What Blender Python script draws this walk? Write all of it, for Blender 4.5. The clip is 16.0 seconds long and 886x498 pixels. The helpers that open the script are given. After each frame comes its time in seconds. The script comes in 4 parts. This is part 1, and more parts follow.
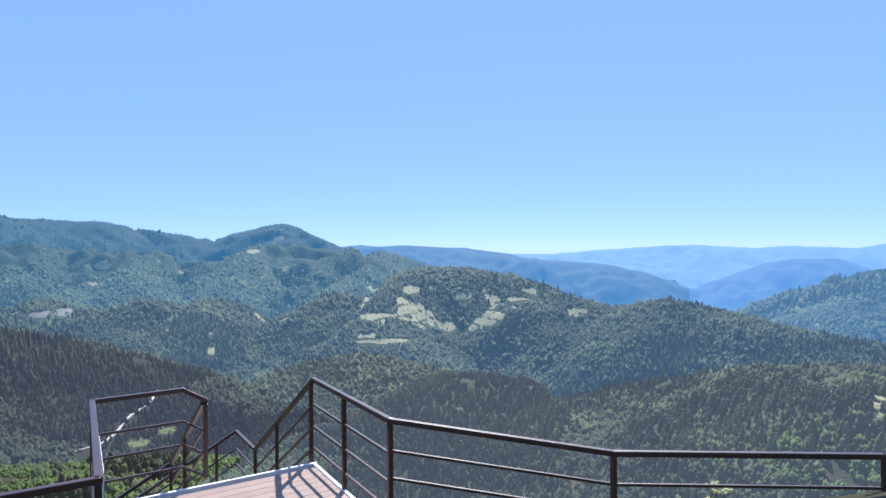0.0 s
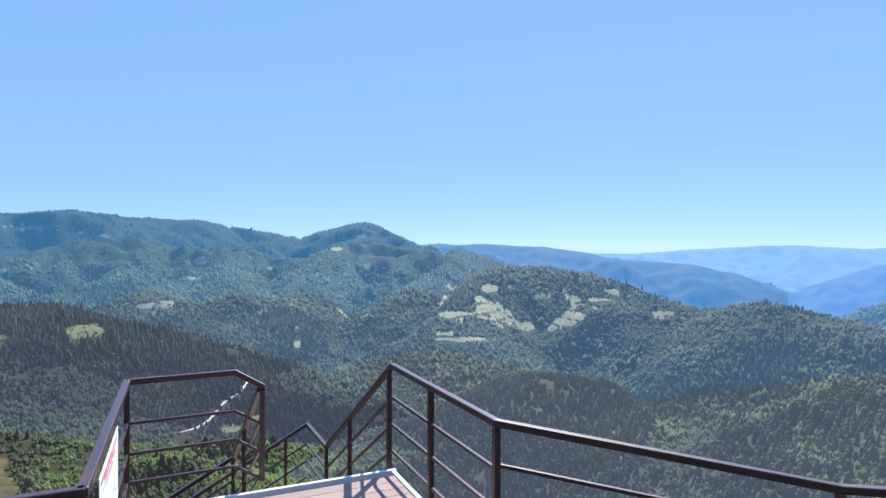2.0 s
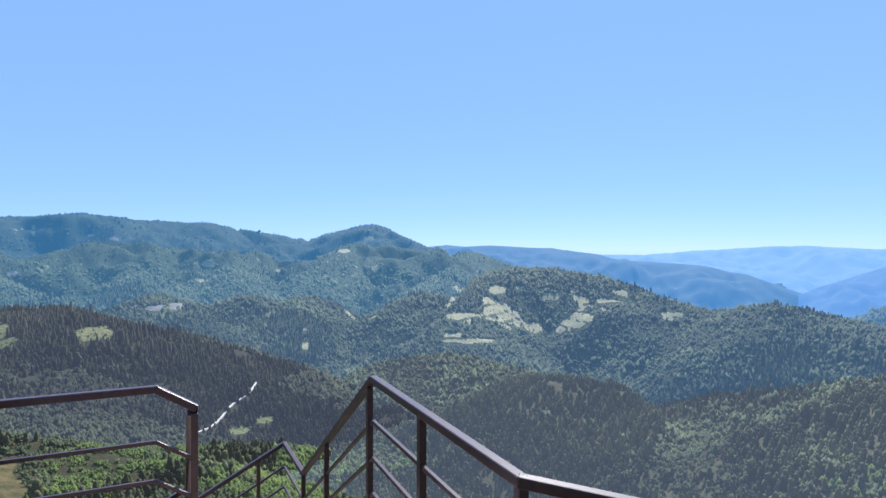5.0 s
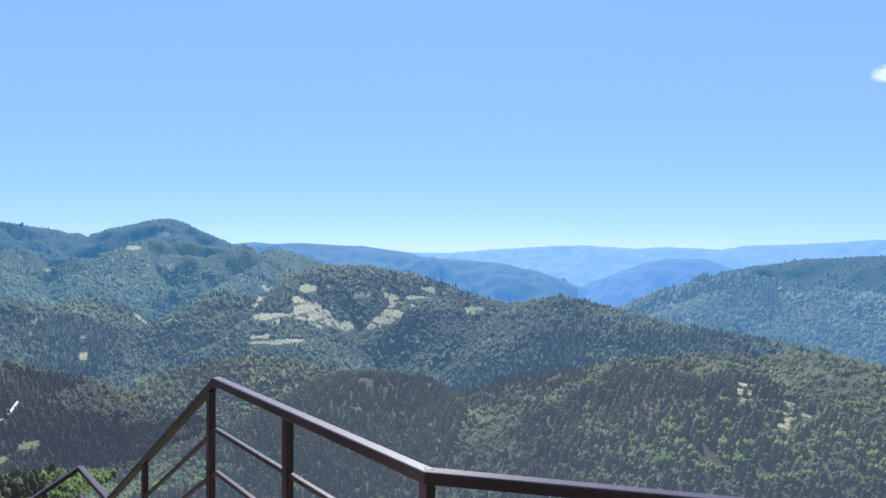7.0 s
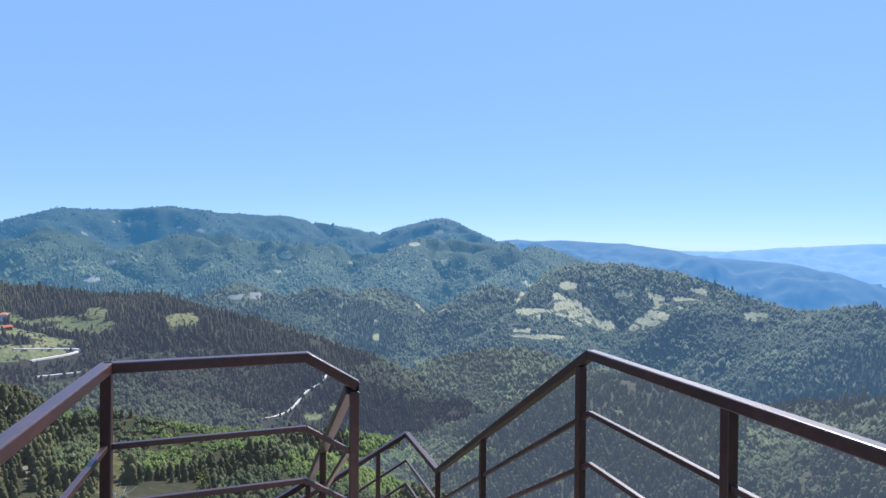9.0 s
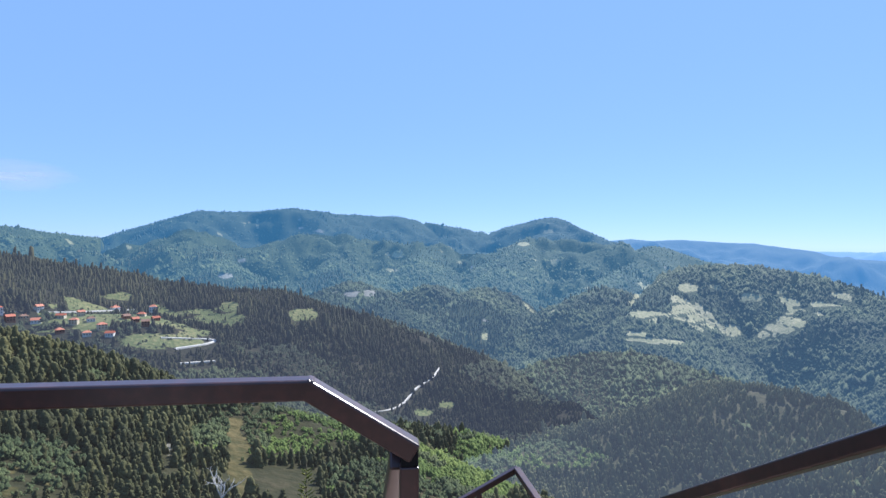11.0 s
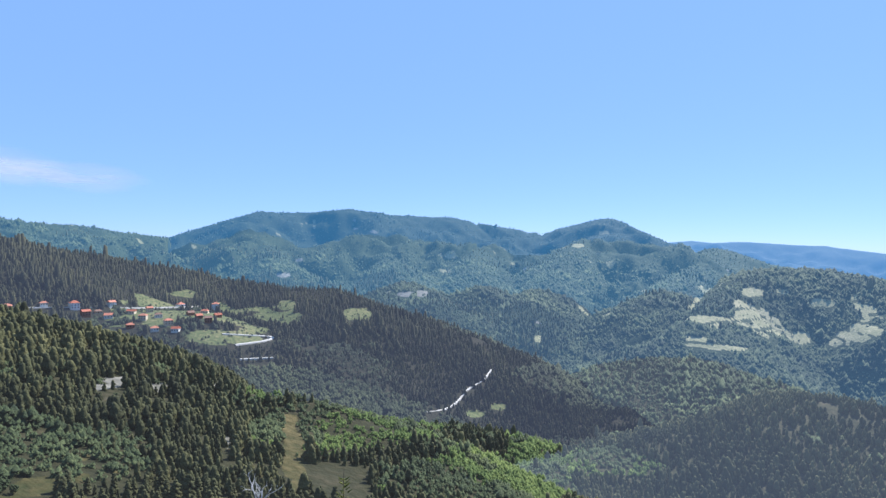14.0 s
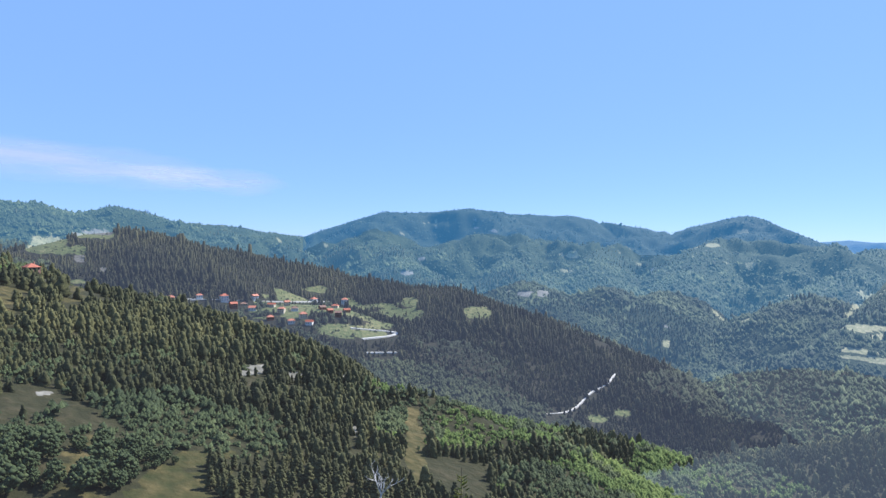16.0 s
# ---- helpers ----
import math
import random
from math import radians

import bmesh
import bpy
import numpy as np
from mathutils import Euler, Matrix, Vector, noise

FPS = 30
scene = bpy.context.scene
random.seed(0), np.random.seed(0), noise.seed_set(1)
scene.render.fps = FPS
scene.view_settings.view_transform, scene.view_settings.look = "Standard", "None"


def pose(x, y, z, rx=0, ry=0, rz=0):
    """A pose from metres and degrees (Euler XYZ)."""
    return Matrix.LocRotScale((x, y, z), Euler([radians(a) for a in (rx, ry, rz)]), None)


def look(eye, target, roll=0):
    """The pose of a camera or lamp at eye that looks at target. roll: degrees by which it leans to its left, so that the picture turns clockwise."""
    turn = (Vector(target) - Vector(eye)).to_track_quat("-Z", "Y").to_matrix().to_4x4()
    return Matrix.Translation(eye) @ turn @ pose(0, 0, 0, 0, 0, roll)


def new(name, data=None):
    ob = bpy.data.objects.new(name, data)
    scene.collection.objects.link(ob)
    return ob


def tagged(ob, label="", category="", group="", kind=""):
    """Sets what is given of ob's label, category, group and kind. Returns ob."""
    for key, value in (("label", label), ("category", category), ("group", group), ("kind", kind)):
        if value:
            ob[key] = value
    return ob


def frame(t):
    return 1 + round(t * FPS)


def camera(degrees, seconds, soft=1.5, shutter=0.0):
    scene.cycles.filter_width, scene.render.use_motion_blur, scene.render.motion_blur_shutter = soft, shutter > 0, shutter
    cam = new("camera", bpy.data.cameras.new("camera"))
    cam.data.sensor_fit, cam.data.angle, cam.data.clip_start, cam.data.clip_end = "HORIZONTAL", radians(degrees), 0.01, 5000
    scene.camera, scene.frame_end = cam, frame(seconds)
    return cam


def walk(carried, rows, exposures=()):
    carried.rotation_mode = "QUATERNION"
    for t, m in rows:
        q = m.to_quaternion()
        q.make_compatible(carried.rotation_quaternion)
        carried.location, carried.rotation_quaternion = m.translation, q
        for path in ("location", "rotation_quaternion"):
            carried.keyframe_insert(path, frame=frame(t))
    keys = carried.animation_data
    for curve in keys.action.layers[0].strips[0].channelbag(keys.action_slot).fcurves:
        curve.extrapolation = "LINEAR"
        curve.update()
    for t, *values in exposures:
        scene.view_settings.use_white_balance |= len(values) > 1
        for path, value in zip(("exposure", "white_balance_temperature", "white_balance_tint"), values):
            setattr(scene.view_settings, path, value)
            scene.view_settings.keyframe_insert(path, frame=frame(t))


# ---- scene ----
import itertools

cam = camera(74.3, 16.0, 1.5)
PATH = [
    (0, (-0.12, -7.339, 2.606), (0.403, -5.409, 2.61), -0.3),
    (0.5, (-0.062, -6.989, 2.519), (0.424, -5.049, 2.523), -0.2),
    (1, (-0.018, -6.575, 2.452), (0.397, -4.618, 2.456), -0.1),
    (1.5, (0.025, -6.174, 2.349), (0.359, -4.202, 2.349), -0.2),
    (2, (-0.041, -5.767, 2.179), (0.219, -3.784, 2.179), 0.1),
    (2.5, (-0.017, -5.394, 2.105), (0.19, -3.405, 2.105), 0.1),
    (3, (-0.04, -5.023, 2.027), (0.11, -3.028, 2.026), -0.0),
    (3.2, (-0.081, -4.868, 2.01), (0.036, -2.872, 2.007), 0.1),
    (5.3, (0.285, -4.285, 1.961), (0.589, -2.308, 1.971), -0.2),
    (5.5, (0.317, -4.305, 1.959), (0.762, -2.355, 1.97), -0.0),
    (6, (0.335, -4.376, 1.952), (1.067, -2.515, 1.961), -0.2),
    (6.5, (0.234, -4.272, 1.926), (1.092, -2.466, 1.928), -0.2),
    (7, (-0.058, -3.966, 1.875), (0.789, -2.154, 1.874), 0.2),
    (7.5, (-0.242, -3.835, 1.849), (0.409, -1.944, 1.847), 0.2),
    (8, (-0.401, -3.66, 1.824), (0.016, -1.704, 1.819), 0.3),
    (8.5, (-0.494, -3.392, 1.691), (-0.306, -1.401, 1.68), 0.3),
    (9, (-0.565, -3.055, 1.597), (-0.566, -1.055, 1.582), 0.5),
    (9.5, (-0.705, -2.724, 1.492), (-0.837, -0.729, 1.476), 0.5),
    (9.7, (-0.713, -2.561, 1.45), (-0.888, -0.569, 1.431), 0.4),
    (11.8, (-0.661, -1.050, 1.370), (-1.068, 0.908, 1.354), 0.7),
    (12, (-0.647, -1.036, 1.370), (-1.051, 0.923, 1.355), 0.6),
    (12.2, (-0.538, -1.032, 1.382), (-0.966, 0.922, 1.365), 0.7),
    (12.3, (-0.500, -0.993, 1.394), (-0.939, 0.958, 1.377), 0.6),
    (12.4, (-0.500, -0.888, 1.406), (-0.946, 1.062, 1.388), 0.6),
    (12.5, (-0.420, -0.718, 1.526), (-0.874, 1.230, 1.508), 0.5),
    (13, (-0.404, -0.695, 1.549), (-0.871, 1.250, 1.532), 0.5),
    (13.5, (-0.387, -0.671, 1.573), (-0.888, 1.265, 1.555), 0.6),
    (14, (-0.370, -0.648, 1.596), (-0.916, 1.276, 1.578), 0.8),
    (14.5, (-0.354, -0.625, 1.619), (-0.936, 1.288, 1.601), 0.7),
    (15, (-0.337, -0.601, 1.643), (-1.009, 1.282, 1.623), 0.7),
    (15.5, (-0.320, -0.578, 1.666), (-1.155, 1.239, 1.644), 0.9),
    (16, (-0.320, -0.578, 1.666), (-1.246, 1.195, 1.639), 0.9),
]
walk(cam, [(t, look(eye, target, roll)) for t, eye, target, roll in PATH], [(0, 0.75, 6050, 10), (16, 0.75, 6050, 10)])

# ---- daylight ----
SUN_AZ, SUN_EL = 24.0, 46.0
world = bpy.data.worlds.new("sky")
scene.world = world
world.use_nodes = True
wn, wl = world.node_tree.nodes, world.node_tree.links
sky = wn.new("ShaderNodeTexSky")
sky.sky_type = "NISHITA"
sky.sun_disc = False
sky.sun_elevation, sky.sun_rotation = radians(SUN_EL), radians(SUN_AZ)
sky.altitude, sky.air_density, sky.dust_density, sky.ozone_density = 1500, 0.65, 0.15, 2.0
wn["Background"].inputs["Strength"].default_value = 0.092
haze = wn.new("ShaderNodeMix")
haze.data_type = "RGBA"
haze.inputs["Factor"].default_value = 0.7
haze.inputs[7].default_value = (2.2, 3.9, 7.45, 1)
wl.new(sky.outputs["Color"], haze.inputs[6])
wl.new(haze.outputs[2], wn["Background"].inputs["Color"])
sun = new("sun", bpy.data.lights.new("sun", "SUN"))
sun.data.energy, sun.data.angle, sun.data.color = 5.0, radians(0.5), (1.0, 0.94, 0.85)
sa, se = radians(SUN_AZ), radians(SUN_EL)
toward = Vector((math.sin(sa) * math.cos(se), math.cos(sa) * math.cos(se), math.sin(se)))
sun.matrix_world = look(toward * 50, (0, 0, 0))


# ---- materials ----
def material(name, rough=0.8, metal=0.0):
    m = bpy.data.materials.new(name)
    m.use_nodes = True
    b = m.node_tree.nodes["Principled BSDF"]
    b.inputs["Roughness"].default_value, b.inputs["Metallic"].default_value = rough, metal
    return m, m.node_tree.nodes, m.node_tree.links, b


def ramp(nodes, stops):
    r = nodes.new("ShaderNodeValToRGB")
    while len(r.color_ramp.elements) < len(stops):
        r.color_ramp.elements.new(0.5)
    for e, (p, c) in zip(r.color_ramp.elements, stops):
        e.position, e.color = p, (*c, 1)
    return r


def noise_node(nodes, links, scale, detail=4.0, source="Object"):
    co = nodes.new("ShaderNodeTexCoord")
    n = nodes.new("ShaderNodeTexNoise")
    n.inputs["Scale"].default_value, n.inputs["Detail"].default_value = scale, detail
    links.new(co.outputs[source], n.inputs["Vector"])
    return n


def two_scale(name, stops, big, small, rough=0.8, metal=0.0, bump=0.3, dist=0.02, random_out=None, amount=0.5, glow=None, fine=0.5):
    """Colour from a broad and a fine noise (and a random value per piece), with fine relief."""
    m, n, l, b = material(name, rough, metal)
    a, f = noise_node(n, l, big), noise_node(n, l, small)
    mix = n.new("ShaderNodeMath")
    mix.operation = "MULTIPLY_ADD"
    l.new(f.outputs["Fac"], mix.inputs[0])
    mix.inputs[1].default_value = fine
    half = n.new("ShaderNodeMath")
    half.operation = "MULTIPLY"
    half.inputs[1].default_value = 1.0 - fine
    l.new(a.outputs["Fac"], half.inputs[0])
    l.new(half.outputs[0], mix.inputs[2])
    value = mix.outputs[0]
    if fine < 0.3:
        spread = n.new("ShaderNodeMapRange")
        spread.inputs["From Min"].default_value, spread.inputs["From Max"].default_value = 0.36, 0.64
        l.new(value, spread.inputs["Value"])
        value = spread.outputs["Result"]
    if random_out:
        node, socket = (n.new("ShaderNodeNewGeometry"), "Random Per Island") if random_out == "island" else (n.new("ShaderNodeObjectInfo"), "Random")
        blend = n.new("ShaderNodeMix")
        blend.inputs["Factor"].default_value = amount
        l.new(value, blend.inputs["A"])
        l.new(node.outputs[socket], blend.inputs["B"])
        value = blend.outputs["Result"]
    r = ramp(n, stops)
    l.new(value, r.inputs["Fac"])
    l.new(r.outputs["Color"], b.inputs["Base Color"])
    if bump:
        bp = n.new("ShaderNodeBump")
        bp.inputs["Strength"].default_value, bp.inputs["Distance"].default_value = bump, dist
        l.new(f.outputs["Fac"], bp.inputs["Height"])
        l.new(bp.outputs["Normal"], b.inputs["Normal"])
    # glow: haze painted as emission, nothing here gives off light
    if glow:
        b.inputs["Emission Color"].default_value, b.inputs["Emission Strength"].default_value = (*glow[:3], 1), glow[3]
    b.inputs["Specular IOR Level"].default_value = 0.25
    return m


# far country seen through kilometres of air: haze put into emission, range by range, near slopes too
HAZE_GLOW = {"near": (0.4, 0.4, 0.46, 0.022), "slope": (0.32, 0.4, 0.58, 0.108), "pine": (0.3, 0.36, 0.56, 0.084), "mid": (0.22, 0.41, 0.73, 0.125), "foot": (0.15, 0.41, 0.76, 0.175), "east": (0.18, 0.43, 0.8, 0.24), "massif": (0.11, 0.4, 0.82, 0.21), "tail": (0.13, 0.41, 0.9, 0.36), "blue": (0.17, 0.45, 1.0, 0.44), "rim": (0.25, 0.52, 1.05, 0.56)}
# base colours scaled by range, the farthest cut down for the same haze
RANGE_TONE = {"near": 0.95, "slope": 1.15, "pine": 0.6, "mid": 0.82, "foot": 0.9, "east": 0.7, "massif": 0.6, "tail": 0.45, "blue": 0.3, "rim": 0.12}


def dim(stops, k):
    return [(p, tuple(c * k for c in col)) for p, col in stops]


PINE_C = [(0.1, (0.03, 0.034, 0.014)), (0.5, (0.065, 0.068, 0.026)), (0.9, (0.125, 0.118, 0.045))]
LEAF_C = [(0.08, (0.022, 0.034, 0.014)), (0.5, (0.054, 0.076, 0.029)), (0.92, (0.12, 0.142, 0.055))]
SOIL_C = [(0.3, (0.035, 0.04, 0.018)), (0.5, (0.06, 0.06, 0.028)), (0.7, (0.115, 0.098, 0.055))]
GRASS_C = [(0.32, (0.024, 0.032, 0.01)), (0.5, (0.058, 0.052, 0.02)), (0.68, (0.12, 0.095, 0.042))]
FIELD_C = [(0.3, (0.12, 0.135, 0.06)), (0.5, (0.215, 0.205, 0.11)), (0.7, (0.36, 0.315, 0.2))]
GREEN_C = [(0.3, (0.05, 0.07, 0.025)), (0.5, (0.095, 0.11, 0.042)), (0.7, (0.2, 0.18, 0.085))]
ROCK_C = [(0.3, (0.09, 0.088, 0.072)), (0.5, (0.17, 0.162, 0.138)), (0.7, (0.29, 0.275, 0.24))]
FRESH_C = [(0.1, (0.035, 0.062, 0.014)), (0.5, (0.075, 0.115, 0.024)), (0.9, (0.135, 0.175, 0.04))]


def land_material(name, covers, glow):
    """Forest floor, dry grass and bare rock, mixed by how far each covers the ground."""
    m, n, l, b = material(name, 0.95)
    broad, small = noise_node(n, l, 0.015, 5), noise_node(n, l, 0.22, 6)
    total = n.new("ShaderNodeMath")
    total.operation = "MULTIPLY_ADD"
    total.inputs[1].default_value = 0.6
    l.new(small.outputs["Fac"], total.inputs[0])
    part_ = n.new("ShaderNodeMath")
    part_.operation = "MULTIPLY"
    part_.inputs[1].default_value = 0.4
    l.new(broad.outputs["Fac"], part_.inputs[0])
    l.new(part_.outputs[0], total.inputs[2])
    colour = None
    for stops, key in zip(covers, ("", "grass_cover", "rock_cover")):
        r = ramp(n, stops)
        l.new(total.outputs[0], r.inputs["Fac"])
        if colour is None:
            colour = r.outputs["Color"]
            continue
        at = n.new("ShaderNodeAttribute")
        at.attribute_name = key
        ragged = n.new("ShaderNodeMath")
        ragged.operation = "ADD"
        l.new(at.outputs["Fac"], ragged.inputs[0])
        l.new(small.outputs["Fac"], ragged.inputs[1])
        sharp = n.new("ShaderNodeMapRange")
        sharp.inputs["From Min"].default_value, sharp.inputs["From Max"].default_value = 0.86, 1.1
        l.new(ragged.outputs[0], sharp.inputs["Value"])
        mx = n.new("ShaderNodeMix")
        mx.data_type = "RGBA"
        l.new(sharp.outputs["Result"], mx.inputs[0])
        l.new(colour, mx.inputs[6])
        l.new(r.outputs["Color"], mx.inputs[7])
        colour = mx.outputs[2]
    l.new(colour, b.inputs["Base Color"])
    bp = n.new("ShaderNodeBump")
    bp.inputs["Strength"].default_value, bp.inputs["Distance"].default_value = 0.8, 2.0
    l.new(small.outputs["Fac"], bp.inputs["Height"])
    l.new(bp.outputs["Normal"], b.inputs["Normal"])
    b.inputs["Specular IOR Level"].default_value = 0.15
    # the range's haze, put into the land's emission
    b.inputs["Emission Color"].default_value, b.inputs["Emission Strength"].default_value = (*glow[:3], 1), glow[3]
    return m


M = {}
# needles, leaves and land all carry their range's painted haze
for g in HAZE_GLOW:
    M["pine_" + g] = two_scale("pine_needles_" + g, dim(PINE_C, RANGE_TONE[g]), 0.01, 1.5, 0.9, bump=0.9, dist=0.5, random_out="island", amount=0.4, glow=HAZE_GLOW[g], fine=0.25)
    M["leaf_" + g] = two_scale("leaves_" + g, dim(LEAF_C, RANGE_TONE[g] * 0.9), 0.01, 1.5, 0.85, bump=0.9, dist=0.5, random_out="island", amount=0.4, glow=HAZE_GLOW[g], fine=0.25)
    # forest floor colour darkened to stand for the shade between trees
    M["land_" + g] = land_material("land_" + g, [dim(SOIL_C if g in ("near", "slope", "pine") else LEAF_C, RANGE_TONE[g] * (0.55 if g in ("pine", "near") else 0.6)), dim(GREEN_C if g == "pine" else GRASS_C if g == "near" else FIELD_C, max(RANGE_TONE[g], 1.0 if g in ("near", "slope", "pine", "mid") else 0)), dim(ROCK_C, RANGE_TONE[g])], HAZE_GLOW[g])
M["fresh_near"] = two_scale("fresh_leaves_near", FRESH_C, 0.01, 1.5, 0.85, bump=0.9, dist=0.5, random_out="island", amount=0.4, glow=HAZE_GLOW["near"], fine=0.25)
M["fresh_slope"] = two_scale("fresh_leaves_slope", FRESH_C, 0.01, 1.5, 0.85, bump=0.9, dist=0.5, random_out="island", amount=0.4, glow=HAZE_GLOW["slope"], fine=0.25)
STEEL = two_scale("brown_painted_steel", [(0.25, (0.022, 0.009, 0.008)), (0.5, (0.044, 0.017, 0.014)), (0.8, (0.11, 0.04, 0.028))], 2.0, 30.0, 0.36, 0.0, 0.15, 0.002)
STEEL.node_tree.nodes["Principled BSDF"].inputs["Specular IOR Level"].default_value = 0.55
sb = STEEL.node_tree.nodes["Principled BSDF"]
sb.inputs["Coat Weight"].default_value, sb.inputs["Coat Roughness"].default_value = 0.3, 0.35
BOARD = two_scale("decking", [(0.2, (0.26, 0.18, 0.15)), (0.5, (0.35, 0.25, 0.21)), (0.8, (0.43, 0.32, 0.27))], 1.5, 40.0, 0.6, 0, 0.25, 0.002, "object", 0.4)
TRIMW = two_scale("pale_edge_profile", [(0.3, (0.62, 0.60, 0.58)), (0.7, (0.78, 0.76, 0.74))], 2.0, 30.0, 0.45, 0, 0.1, 0.001)
TUBE = two_scale("black_plastic", [(0.3, (0.004, 0.004, 0.004)), (0.7, (0.008, 0.007, 0.006))], 5.0, 50.0, 0.8, 0, 0)


# ---- mesh helpers ----
def part(name, bm, mat, parent=None, label="", m=None):
    me = bpy.data.meshes.new(name)
    bm.to_mesh(me)
    bm.free()
    me.materials.append(mat)
    ob = new(name, me)
    ob.parent = parent
    if m is not None:
        ob.matrix_local = m
    if label:
        ob["label"] = label
    return ob


def box(lo, hi, bevel=0.0):
    bm = bmesh.new()
    c = [(a + b) / 2 for a, b in zip(lo, hi)]
    bmesh.ops.create_cube(bm, size=1, matrix=Matrix.Translation(c) @ Matrix.Diagonal([max(1e-4, b - a) for a, b in zip(lo, hi)] + [1]))
    if bevel:
        bmesh.ops.bevel(bm, geom=bm.edges[:], offset=bevel, segments=2, affect="EDGES", profile=0.5)
    return bm


def bar(a, b, w, h, bevel=0.004, over=0.0):
    """A square tube from a to b, w wide and h high."""
    a, b = Vector(a), Vector(b)
    d = b - a
    n = d.length
    bm = box((-w / 2, -over, -h / 2), (w / 2, n + over, h / 2), bevel)
    side = d.cross(Vector((0, 0, 1)))
    side = Vector((1, 0, 0)) if side.length < 1e-6 else side.normalized()
    y = d.normalized()
    z = side.cross(y)
    bm.transform(Matrix(((side.x, y.x, z.x, a.x), (side.y, y.y, z.y, a.y), (side.z, y.z, z.z, a.z), (0, 0, 0, 1))))
    return bm


def empty(name, label, category, group="", m=None):
    e = new(name)
    if m is not None:
        e.matrix_world = m
    return tagged(e, label, category, group)


# ---- lie of the land ----
# the platform's own axes: v to the side, u ahead towards the stair, from the stair's head post
O = Vector((0.217, 0.021, 0.0))
VX, UX = Vector((0.957, 0.29, 0)), Vector((-0.29, 0.957, 0))


def loc(v, u, z=0.0):
    return O + VX * v + UX * u + Vector((0, 0, z))


